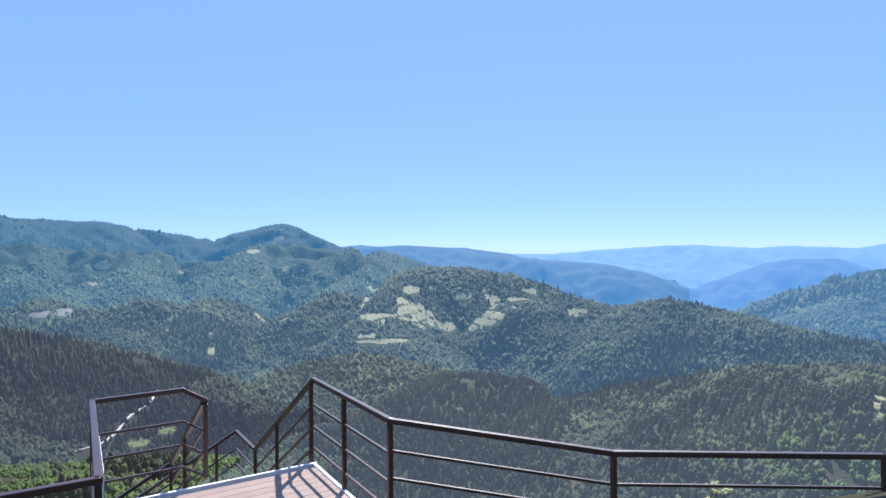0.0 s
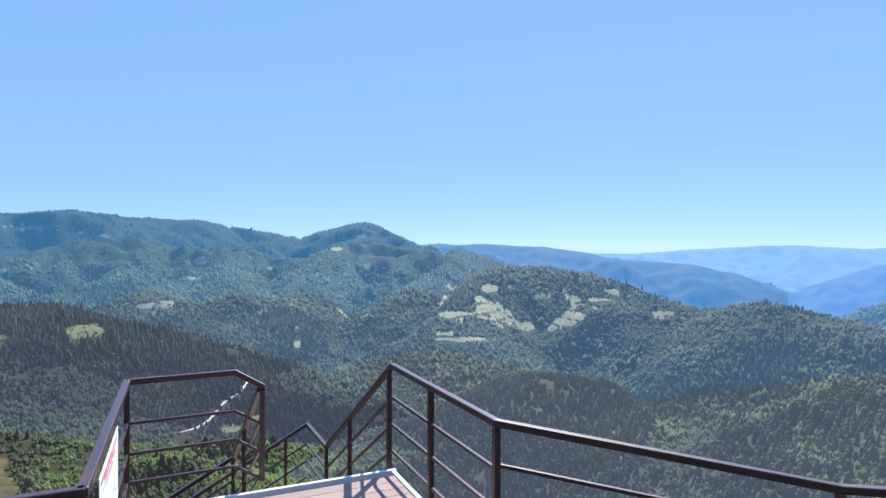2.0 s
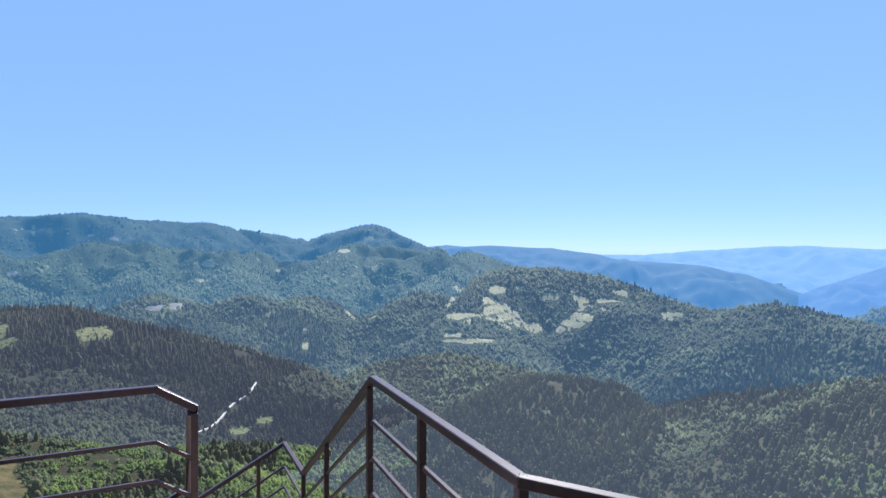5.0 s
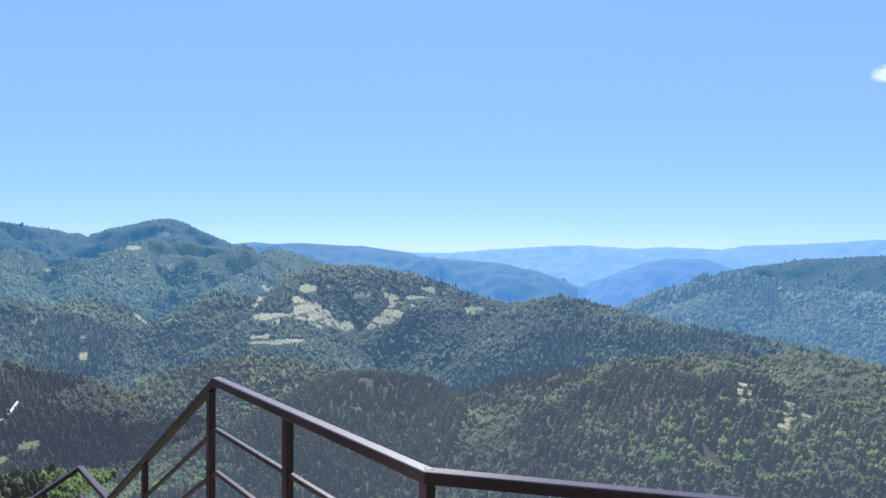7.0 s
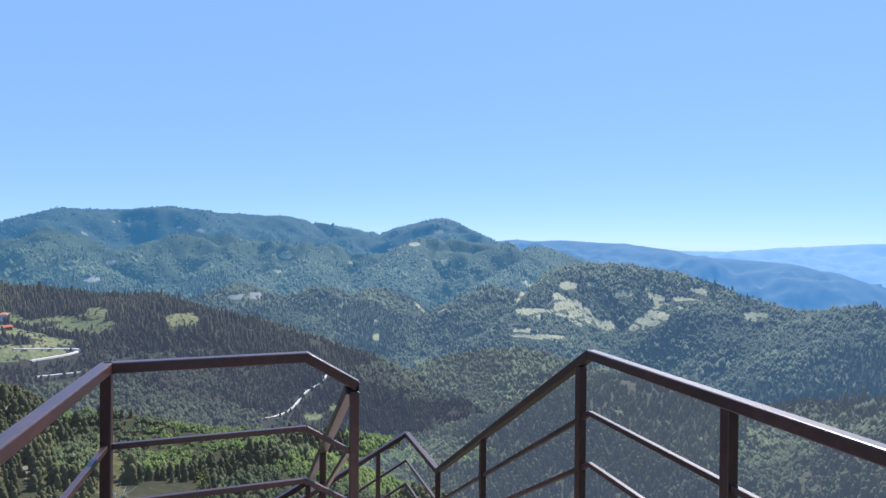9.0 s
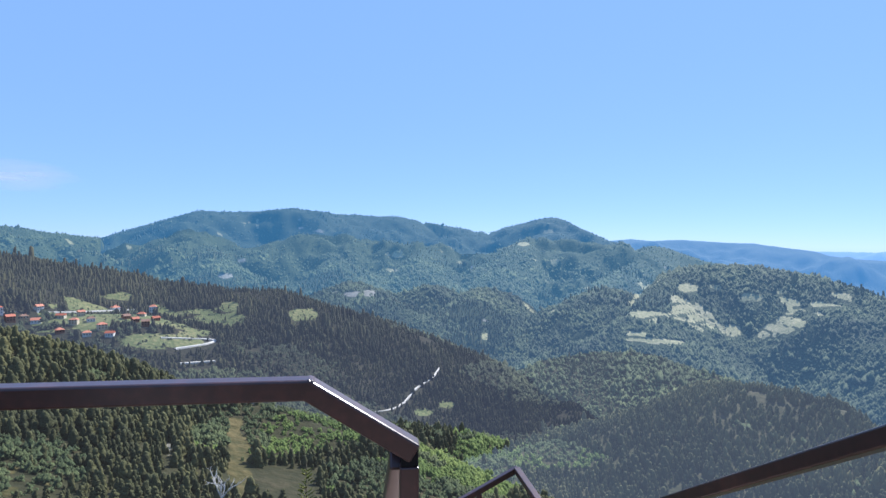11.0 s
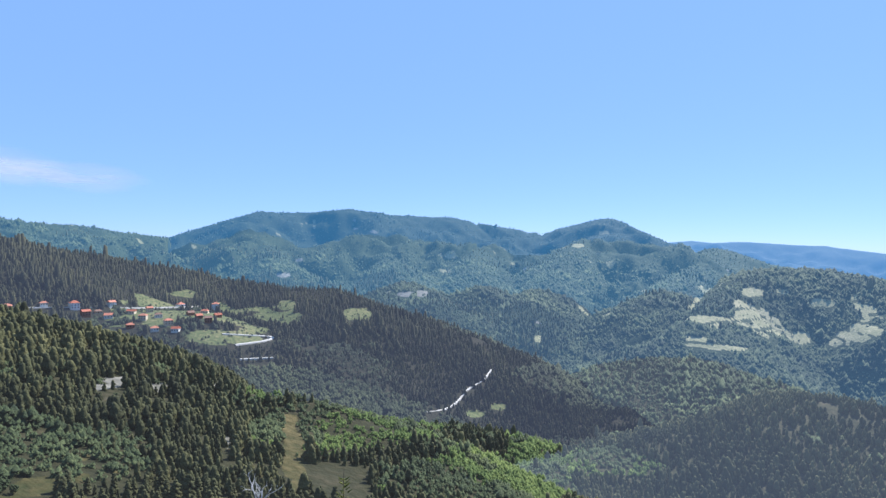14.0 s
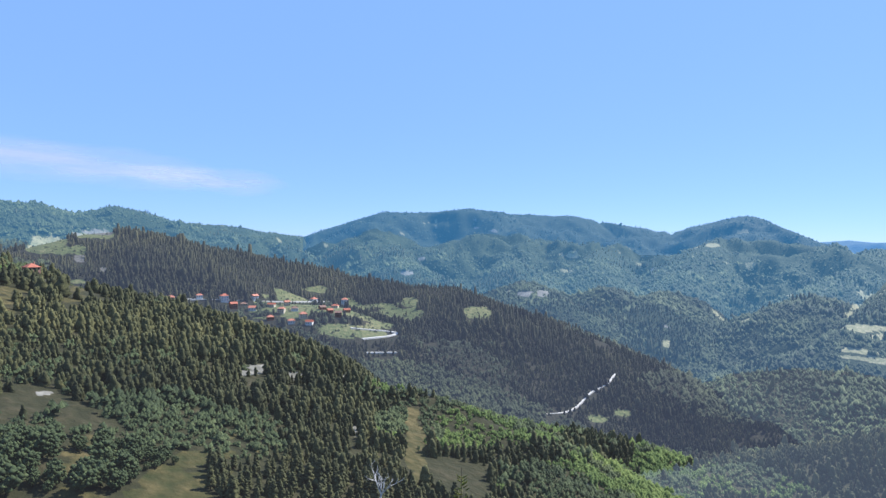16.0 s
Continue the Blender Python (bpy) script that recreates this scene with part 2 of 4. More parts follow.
RIDGES = {
    "pineslope": ("near", 0.2, 30, 9, [(-82, 1.8, 470), (-64.7, -1.4, 520), (-59.1, -3.5, 540), (-54.9, -4.7, 550), (-51.2, -5.8, 560), (-46.9, -7.2, 565), (-41.8, -8.9, 565), (-37.5, -10.8, 565), (-34.3, -12.9, 560), (-32, -14.3, 560), (-26.5, -15.3, 560), (-20.9, -16.2, 560), (-10.8, -17.4, 540), (-5.8, -17.8, 520)]),
    "spur": ("slope", 0.36, 25, 9, [(34.8, -18.4, 560), (27.7, -15.1, 620), (24.2, -12.3, 640), (19, -11.6, 650), (15.7, -11.6, 640), (12.7, -12.3, 600), (8, -14.9, 530), (1.5, -17.2, 470), (-3.2, -18.6, 430), (-8, -20, 390), (-17.5, -23, 330)]),
    "right": ("slope", 0.42, 25, 9, [(35.5, -14.8, 560), (42.3, -10.4, 520), (46.3, -10.7, 480), (49.1, -11, 470), (51.4, -10.1, 450), (53.2, -10.1, 450), (56.1, -11.2, 430), (59.3, -12.4, 410), (62.5, -13.6, 400), (80, -17, 380)]),
    "bench": ("pine", 0.38, 70, 2, [(-62, -5.6, 930), (-55, -5.6, 900), (-48, -5.8, 880), (-40, -6.3, 850), (-35, -8.2, 810)]),
    "pinehill": ("pine", 0.4, 50, 9, [(-80, -1, 980), (-64.7, -1.1, 1000), (-59.1, 0.6, 1080), (-56.4, 0.9, 1100), (-52.7, 0.0, 1120), (-48, -0.8, 1150), (-41.9, -2.1, 1130), (-35.5, -3.5, 1100), (-31.1, -4.1, 1070), (-26.6, -4.1, 1050), (-22.2, -5.5, 1050), (-15.7, -7.5, 1050), (-10.4, -9.3, 1030), (-6.9, -10.6, 1020), (-3, -12.2, 980), (2, -13.4, 930), (6, -15, 880)]),
    "midhill": ("mid", 0.46, 60, 8, [(4, -8.5, 1080), (6.7, -6.3, 1150), (9.7, -2.7, 1450), (12.8, -1.5, 1600), (17.7, -1.4, 1600), (22.6, -2.5, 1500), (27.1, -4.1, 1400), (31.5, -5.2, 1350), (36.3, -4.4, 1300), (40, -5, 1250), (44.6, -6.1, 1150), (49.8, -7.1, 1100), (55.9, -7.7, 1050), (62.3, -9, 950), (80, -11, 850)]),
    "foot_a": ("foot", 0.42, 40, 3, [(0, 2.2, 2950), (-3, 0.3, 2500), (-5, -2.5, 2000), (-8, -5.5, 1600)]),
    "foot_b": ("foot", 0.42, 40, 3, [(-25, 2.4, 2950), (-22, -0.5, 2400), (-20, -3.0, 1900), (-18, -5.2, 1500)]),
    "foot_c": ("foot", 0.42, 40, 3, [(-35, 1.9, 2950), (-33, -0.4, 2400), (-31, -2.5, 1900)]),
    "foot_d": ("foot", 0.42, 40, 3, [(9, 0.0, 2900), (7, -2, 2200), (4, -4.6, 1650)]),
    "foot_e": ("foot", 0.42, 40, 3, [(-12, 0.2, 2700), (-13, -1.4, 2250), (-12, -4, 1750)]),
    "farleft": ("foot", 0.34, 80, 0, [(-80, 2.8, 2100), (-64.8, 2.6, 2150), (-62, 2.5, 2200), (-59.9, 1.85, 2250), (-56.8, 2.65, 2400), (-54.5, 2.05, 2400), (-52.7, 1.4, 2400), (-48.5, 1.2, 2500), (-45.5, 0.65, 2600), (-40.9, 0.2, 2700)]),
    "massif": ("massif", 0.3, 90, 3, [(-44, -1, 2950), (-40.9, 0.3, 3000), (-37.7, 1.35, 3000), (-33.4, 2.8, 3000), (-28.4, 2.8, 3050), (-25.1, 3.3, 3050), (-21.2, 2.8, 3050), (-15.3, 2.65, 3100), (-9.1, 1.6, 3100), (-6.2, 1.2, 3050), (-2.9, 2.05, 3000), (-1.2, 2.5, 3000), (0.3, 2.6, 3000), (1.6, 2.1, 3000), (3.2, 1.25, 3000), (4.8, 0.55, 3000)]),
    "massif_east": ("tail", 0.3, 90, 0, [(4.8, 0.4, 3300), (7.1, 0.65, 3400), (8.7, 0.45, 3500), (11.3, 0.5, 3600), (13.5, 0.4, 3600)]),
    "massif_tail": ("tail", 0.3, 90, 0, [(13.0, 0.4, 3600), (17.1, 0.3, 3600), (21.5, -0.3, 3500), (24.5, -0.85, 3500)]),
    "massif_end": ("tail", 0.3, 90, 0, [(23.7, -0.8, 3500), (27.6, -1.1, 3400), (30.4, -1.35, 3300), (34.2, -2.1, 3200), (38.5, -3.7, 3000), (40, -5.1, 2900)]),
    "hill_east": ("east", 0.4, 70, 6, [(41.5, -5.6, 2100), (46.3, -3.3, 2000), (52.5, -2, 1900), (56.2, -2.8, 1850), (62.5, -3.5, 1800), (80, -3, 1700)]),
    "east_spur": ("east", 0.45, 40, 6, [(52.5, -2.2, 1900), (50.5, -3.8, 1700), (47.5, -6, 1480)]),
    "east_spur_b": ("east", 0.45, 40, 6, [(58.5, -3.2, 1830), (58, -4.6, 1650), (55.5, -6.6, 1400)]),
    "hill_east_back": ("massif", 0.35, 90, 5, [(82, 0.5, 2500), (62.6, -0.3, 2700), (57.4, -0.7, 2750), (53.2, -1.35, 2800), (50.6, -2, 2800)]),
    "hill_valley": ("blue", 0.3, 90, 0, [(39.8, -2.9, 3300), (43.9, -1.25, 3300), (46.3, -0.8, 3300), (49.2, -0.8, 3300), (51.9, -1.7, 3300)]),
    "rim": ("rim", 0.2, 150, 0, [(14, -0.4, 4600), (25.4, -0.4, 4600), (30.1, 0, 4600), (38.2, 0.4, 4600), (43.4, 0.05, 4600), (46.3, 0.25, 4600), (50.6, 0.0, 4600), (52.4, 0.37, 4600), (57, 0.5, 4600), (61.7, 0.8, 4600), (82, 0.6, 4600)]),
}
NAMES = list(RIDGES)
BACK = {"pineslope": 0.62, "spur": 0.5, "right": 0.6, "pinehill": 0.5, "midhill": 0.5}
PERM = np.random.RandomState(7).rand(256, 256)


def vnoise(x, y):
    xi, yi = np.floor(x).astype(int), np.floor(y).astype(int)
    fx, fy = x - xi, y - yi
    fx, fy = fx * fx * (3 - 2 * fx), fy * fy * (3 - 2 * fy)
    p = lambda a, b: PERM[a & 255, b & 255]
    return (p(xi, yi) * (1 - fx) + p(xi + 1, yi) * fx) * (1 - fy) + (p(xi, yi + 1) * (1 - fx) + p(xi + 1, yi + 1) * fx) * fy - 0.5


def fbm(x, y, scale, octaves=4):
    total, amp = 0, 1.0
    for k in range(octaves):
        total = total + amp * vnoise(x / scale + 17 * k, y / scale + 31 * k)
        scale, amp = scale / 2.1, amp * 0.5
    return total


def platform_ground(x, y):
    """The shoulder of the hill that carries the platform."""
    dx, dy = x - O.x, y - O.y
    v, u = dx * VX.x + dy * VX.y, dx * UX.x + dy * UX.y
    top = np.clip((-u - 2.45) * 1.2, -0.4, 0) + np.clip((-u - 2.45) * 0.225, 0, 4.0)
    out = np.minimum(np.maximum(np.maximum(v - 0.3, u + 0.5), -9 - v), np.maximum(u + 2.1 + 0.74 * np.maximum(v, 0), -60 - v))
    out = np.maximum(out, 0)
    return top - 1.15 * out * out / (out + 0.8) * (1 - 0.25 * np.clip(out / 90, 0, 1))


LINES = {n: sorted((a, e) for a, e, d in r[4]) for n, r in RIDGES.items()}
SKYLINE = LINES["farleft"][:9] + LINES["massif"][1:] + LINES["massif_east"][1:] + LINES["massif_tail"][1:] + LINES["massif_end"][1:]


def crest_line(name, az):
    """The rise in degrees that a ridge nowhere exceeds, by bearing; past its ends it falls off."""
    pts = SKYLINE if name.startswith("foot_") else LINES[name]
    a, e = [p[0] for p in pts], [p[1] for p in pts]
    return np.interp(az, a, e) - 0.45 * np.maximum(0, np.maximum(a[0] - az, az - a[-1]))


def land(x, y):
    """Height of the ground and the number of the ridge to which it belongs (-1: the platform's hill)."""
    x, y = np.asarray(x, float), np.asarray(y, float)
    r = np.hypot(x, y)
    az = np.degrees(np.arctan2(x, y))
    crest = np.full(x.shape, 1e4)
    best, who = np.full(x.shape, -262.0) + 12 * fbm(x, y, 300), np.full(x.shape, NAMES.index("midhill"))
    who = np.where(r < 800, NAMES.index("spur"), np.where(r > 1900, NAMES.index("massif_east"), who))
    uneven = fbm(x, y, 90, 3) * r * 0.0014
    for k, (g, slope, w, tree, pts) in enumerate(RIDGES.values()):
        top = np.full(x.shape, 1e4)
        if not NAMES[k].startswith(("east_spur", "bench")):
            top = np.where(r > 300, 1.5 + r * np.tan(np.radians(crest_line(NAMES[k], az))) - tree + uneven, 1e4)
        for (a0, e0, d0), (a1, e1, d1) in zip(pts, pts[1:]):
            a0, a1 = radians(a0), radians(a1)
            x0, y0, z0 = d0 * math.sin(a0), d0 * math.cos(a0), 1.5 + d0 * math.tan(radians(e0)) - tree
            x1, y1, z1 = d1 * math.sin(a1), d1 * math.cos(a1), 1.5 + d1 * math.tan(radians(e1)) - tree
            ex, ey = x1 - x0, y1 - y0
            s = np.clip(((x - x0) * ex + (y - y0) * ey) / (ex * ex + ey * ey), 0, 1)
            d = np.hypot(x - x0 - s * ex, y - y0 - s * ey)
            behind = np.clip(0.5 + 0.8 * (r - d0 - (d1 - d0) * s) / (d + 20), 0, 1)
            rise = slope + (BACK.get(NAMES[k], slope) - slope) * behind
            z = z0 + (z1 - z0) * s - rise * (np.sqrt(d * d + w * w) - w)
            z = np.minimum(z, top)
            who = np.where(z > best, k, who)
            crest = np.where(z > best, d, crest)
            best = np.maximum(best, z)
    rough = np.clip((r - 120) / 400, 0, 1) * np.clip(crest / 260, 0.12, 1.0)
    gully = 1 - 2 * np.abs(fbm(x + 300, y * 0.8 + 500, 330, 3))
    best = best + rough * np.clip((r - 700) / 900, 0, 1) * np.clip(crest / 420, 0.3, 1.0) * (60 * (gully - 0.8) + 34 * (1 - 2 * np.abs(fbm(x, y + 70, 120, 2)) - 0.75))
    best = best + rough * (fbm(x, y, 260) * 26 * np.clip(r / 1200, 0.35, 2.0) - np.abs(fbm(x + 900, y, 260, 4)) * 26 * np.clip(r / 900, 0.35, 2.4) + 6 * np.clip(r / 900, 0.5, 2.2))
    for k, n in enumerate(NAMES):
        pts = SKYLINE if n.startswith("foot_") else LINES[n]
        if not n.startswith(("east_spur", "bench")):
            held = (who == k) & (r > 300) & (az > pts[0][0] - 1) & (az < pts[-1][0] + 1)
            best = np.where(held, np.minimum(best, 1.5 + r * np.tan(np.radians(crest_line(n, az))) - RIDGES[n][3] + uneven), best)
    near = platform_ground(x, y)
    near = near + fbm(x, y, 30, 3) * np.clip((r - 8) / 60, 0, 1) * 5
    who = np.where(near > best, -1, who)
    return np.maximum(best, near), who


FAN = 84
AZ = np.radians(np.linspace(-FAN, FAN, 740))
RR = np.concatenate([np.linspace(0.02, 14, 48), 14 * (150 / 14) ** np.linspace(0, 1, 45)[1:], 150 * (4950 / 150) ** np.linspace(0, 1, 400)[1:]])
AA, RG = np.meshgrid(AZ, RR)
GX, GY = RG * np.sin(AA), RG * np.cos(AA)
GZ, GW = land(GX, GY)
SLOPES = (GZ - 1.5) / np.maximum(RG, 1)
HORIZON = np.maximum.accumulate(SLOPES, axis=0)

# open ground: bearing and rise of its middle in degrees, half width and half height in twentieths of a degree
GRASS_NEAR = [(-30.4, -17.0, 14, 18), (-29.9, -18.5, 18, 18), (-59.8, -17.1, 44, 20), (-53, -20.2, 34, 16), (-51.1, -19.4, 30, 11), (-55.5, -21.6, 40, 10), (-63.5, -20.5, 22, 6), (-12.4, -16.2, 24, 6), (-10.3, -15.5, 16, 5), (-64, -3.6, 24, 5), (-59.7, -3.8, 16, 4), (-47.6, -16.4, 9, 4), (-45.3, -17.8, 8, 3), (52.9, -11.6, 18, 5), (55.9, -12.7, 10, 3), (57.5, -13.6, 8, 3), (49.9, -11.3, 6, 4)]
ROCK_NEAR = [(-45.4, -12.1, 30, 8), (-41.8, -13.0, 24, 8), (-50.5, -14.2, 7, 9), (-36.1, -18.1, 6, 13), (-44.3, -20.8, 9, 4), (-62, -12.6, 10, 3), (-37, -13.2, 6, 5), (-13.5, -22.2, 6, 8)]
GRASS_FAR = [(-58.2, 0.1, 34, 7), (-61.5, -0.5, 30, 7), (-60, -1.2, 26, 8), (-62.3, -1.1, 24, 7), (-40.3, -4.8, 28, 5), (-44.2, -5.4, 12, 4), (-33.7, -8.3, 24, 5), (-24.1, -6.9, 22, 9), (-30.5, -6.0, 16, 10), (-15.8, -2.6, 15, 4), (-15.2, -1.15, 20, 3), (-6.5, -9.0, 9, 9), (2.9, -4.0, 13, 4), (-28.4, 1.5, 26, 2), (-0.7, 1.25, 12, 3), (-2.9, 0.0, 10, 4), (9.2, -8.75, 40, 4), (8.0, -8.2, 22, 4), (15.6, -7.4, 14, 8), (12.1, -3.8, 14, 6), (17.2, -4.4, 14, 5), (22.9, -4.75, 20, 3), (28.2, -5.8, 20, 4)]
ROCK_FAR = [(-58.3, 0.3, 30, 5), (-59.5, -1.9, 10, 6), (-57.9, -2.9, 9, 4), (-36, -1.9, 16, 4), (-31.1, -3.2, 12, 4), (-29.7, -1.8, 8, 3), (-19.5, -5.0, 16, 5), (-17.8, -4.9, 11, 6), (-6.5, -7.5, 8, 3), (-22.3, 1.1, 15, 2), (-24.5, 1.3, 12, 2), (10.0, -2.0, 8, 2)]
# bright broadleaf stands: bearing, rise, half width, half height in degrees
LEAFY = [(-25, -17.3, 9, 2.6), (-12, -22.3, 10, 2.2), (-32.3, -12.6, 2.2, 2.4), (-57, -18, 10, 3.6), (-46.5, -18.2, 4, 2.4), (-3, -12.6, 6, 1.3), (1, -14.2, 7, 1), (52, -16.5, 13, 3.2), (51.4, -10.7, 3, 0.6), (57, -12.5, 6, 0.8), (-33, -9.6, 5, 1.6), (-65, -2.6, 4, 1.0), (30, -17.5, 3, 2.5), (-2, -19.6, 7, 1.8)]


def open_cover(x, y, z, visible):
    """How far dry grass and bare rock cover a place."""
    az, el = np.degrees(np.arctan2(x, y)), np.degrees(np.arctan2(z - 1.5, np.hypot(x, y)))
    size = np.clip(np.hypot(x, y) * 0.025, 10, 45)
    wob = 1 + 2.4 * fbm(x / size * 30, y / size * 30, 30, 3)
    cover = [np.zeros(np.shape(x)), np.zeros(np.shape(x))]
    for k, spots in ((0, GRASS_NEAR), (0, GRASS_FAR), (1, ROCK_NEAR), (1, ROCK_FAR)):
        for a, e, hw, hh in spots:
            q = (np.abs(az - a) / (hw * 0.05)) ** 2.5 + (np.abs(el - e) / (hh * 0.05)) ** 2.5
            cover[k] = np.maximum(cover[k], np.clip(0.5 + 0.9 * (wob - q), 0, 1))
    terrace = fbm(x, y * 1.6 + z * 3, 70, 3)
    fields = ((az - 15.5) / 8) ** 2 + ((el + 5.6) / 2.7) ** 2 < 1 + 1.2 * fbm(x, y, 120, 3)
    village = (np.hypot(x, y) > 680) & (((az + 42) / 10.5) ** 2 + ((el + 7.3) / 2.2) ** 2 < 0.9 + 1.6 * fbm(x, y, 70, 3))
    step_ = z / 15 + 0.7 * fbm(x, y, 160, 2)
    strip = np.floor(step_)
    along = fbm(x + 61 * strip, y * 0.3 + 37 * strip, 75, 2)
    plot = np.where((step_ - strip > 0.22) & (fbm(x, y, 150, 2) > -0.12), along + 0.2, -0.3)
    cover[0] = np.maximum(cover[0], np.where(fields & (np.hypot(x, y) > 1000), np.clip(0.5 + 5 * plot, 0, 1), 0))
    cover[0] = np.maximum(cover[0], np.where(village, np.clip(0.5 + 5 * (terrace + 0.05), 0, 1), 0))
    far_off = (np.hypot(x, y) > 1250) & (az < 34)
    scatter = fbm(x, y * 2.2, 75, 3) + 0.45 * fbm(x + 40, y, 500, 2)
    cover[0] = np.maximum(cover[0], np.where(far_off, np.clip(0.5 + 6 * (scatter - 0.66), 0, 1), 0))
    cover[1] = np.maximum(cover[1], np.where(far_off & (az < 10), np.clip(0.5 + 6 * (fbm(x + 800, y * 2.2, 70, 3) + 0.4 * fbm(x, y + 90, 500, 2) - 0.74), 0, 1), 0))
    return np.where(visible, cover[0], 0), np.where(visible, cover[1], 0)


def open_kind(x, y, z, visible):
    grass, rock = open_cover(x, y, z, visible)
    return np.where(rock > 0.5, 2, np.where(grass > 0.5, 1, 0))


IN_VIEW = (SLOPES > HORIZON - 0.02) & (RG > 110)
COVER = list(open_cover(GX, GY, GZ, IN_VIEW))
for up in (5, 10, 14):
    COVER = [np.where(RG < 700, np.maximum(c, o), c) if k == 0 else c for k, (c, o) in enumerate(zip(COVER, open_cover(GX, GY, GZ + up, IN_VIEW & (RG < 700))))]


def ground_at(az, el):
    """The place on the visible ground in that direction from the platform."""
    i = int(round((radians(az) - AZ[0]) / (AZ[1] - AZ[0])))
    col = SLOPES[:, i]
    k = next((n for n in range(len(RR)) if RR[n] > 120 and col[n] >= math.tan(radians(el))), len(RR) - 1)
    rr = RR[k]
    px, py = rr * math.sin(radians(az)), rr * math.cos(radians(az))
    return Vector((px, py, float(land(np.array(px), np.array(py))[0])))


def grid_mesh(name, mask, mats):
    nr, na = GX.shape
    ids = np.arange(nr * na).reshape(nr, na)
    quads = np.stack([ids[:-1, :-1], ids[:-1, 1:], ids[1:, 1:], ids[1:, :-1]], -1)[mask]
    used, inv = np.unique(quads, return_inverse=True)
    inv = inv.reshape(quads.shape)
    co = np.stack([GX.ravel(), GY.ravel(), GZ.ravel()], -1)[used]
    me = bpy.data.meshes.new(name)
    me.vertices.add(len(co))
    me.vertices.foreach_set("co", co.ravel())
    me.loops.add(quads.size)
    me.loops.foreach_set("vertex_index", inv[:, ::-1].ravel())
    me.polygons.add(len(quads))
    me.polygons.foreach_set("loop_start", np.arange(0, quads.size, 4))
    me.polygons.foreach_set("use_smooth", np.ones(len(quads), bool))
    for m in mats:
        me.materials.append(m)
    me.update(calc_edges=True)
    for key, field in zip(("grass_cover", "rock_cover"), COVER):
        me.attributes.new(key, "FLOAT", "POINT").data.foreach_set("value", field.ravel()[used].astype(np.float32))
    return new(name, me)


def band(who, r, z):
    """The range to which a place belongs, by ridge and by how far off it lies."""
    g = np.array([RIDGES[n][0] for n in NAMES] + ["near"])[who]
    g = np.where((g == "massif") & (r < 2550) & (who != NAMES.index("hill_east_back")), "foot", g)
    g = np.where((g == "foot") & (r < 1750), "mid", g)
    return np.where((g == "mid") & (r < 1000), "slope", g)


# the range also picks the painted haze of each cell
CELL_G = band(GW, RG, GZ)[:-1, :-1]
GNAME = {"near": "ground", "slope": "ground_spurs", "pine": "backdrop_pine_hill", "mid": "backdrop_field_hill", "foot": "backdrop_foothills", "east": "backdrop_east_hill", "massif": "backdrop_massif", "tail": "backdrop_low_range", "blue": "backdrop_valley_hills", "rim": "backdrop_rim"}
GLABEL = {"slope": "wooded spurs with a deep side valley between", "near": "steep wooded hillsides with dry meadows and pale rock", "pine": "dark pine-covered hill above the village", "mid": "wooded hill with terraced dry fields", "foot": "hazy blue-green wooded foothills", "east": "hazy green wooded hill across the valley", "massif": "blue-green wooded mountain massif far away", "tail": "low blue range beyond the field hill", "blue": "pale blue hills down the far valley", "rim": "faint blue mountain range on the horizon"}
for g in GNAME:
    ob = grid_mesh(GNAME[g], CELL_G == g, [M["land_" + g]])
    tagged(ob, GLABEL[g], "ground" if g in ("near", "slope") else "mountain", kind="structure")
# the country behind the viewer, closing the ground all round
bm = bmesh.new()
rows = []
for rr in (0.02, 0.4, 0.8, 1.2, 1.6, 2, 2.4, 2.8, 3.2, 3.6, 4, 4.5, 5, 5.5, 6, 6.6, 7.2, 8, 9, 10, 13, 20, 40, 60, 200, 700, 2000, 4950):
    row = []
    for k in range(73):
        a = radians(FAN + k * (360 - 2 * FAN) / 72)
        px, py = rr * math.sin(a), rr * math.cos(a)
        row.append(bm.verts.new((px, py, float(land(px, py)[0]) if rr < 30 else float(platform_ground(np.array(px), np.array(py))) * 1.0 if rr < 1000 else -120)))
    rows.append(row)
for a, b in zip(rows, rows[1:]):
    for k in range(72):
        bm.faces.new((a[k], b[k], b[k + 1], a[k + 1]))
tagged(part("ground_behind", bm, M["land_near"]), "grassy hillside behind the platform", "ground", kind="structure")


# ---- woods ----
def ico(scale_noise, rng, sub=1):
    bm = bmesh.new()
    bmesh.ops.create_icosphere(bm, subdivisions=sub, radius=1)
    for v in bm.verts:
        v.co *= 1 + rng.uniform(-scale_noise, scale_noise)
    co = np.array([v.co for v in bm.verts])
    fa = np.array([[v.index for v in f.verts] for f in bm.faces])
    bm.free()
    return co, fa


def joined(parts):
    cos, fas, n = [], [], 0
    for c, f in parts:
        cos.append(c)
        fas.append(f + n)
        n += len(c)
    return np.concatenate(cos), np.concatenate(fas)


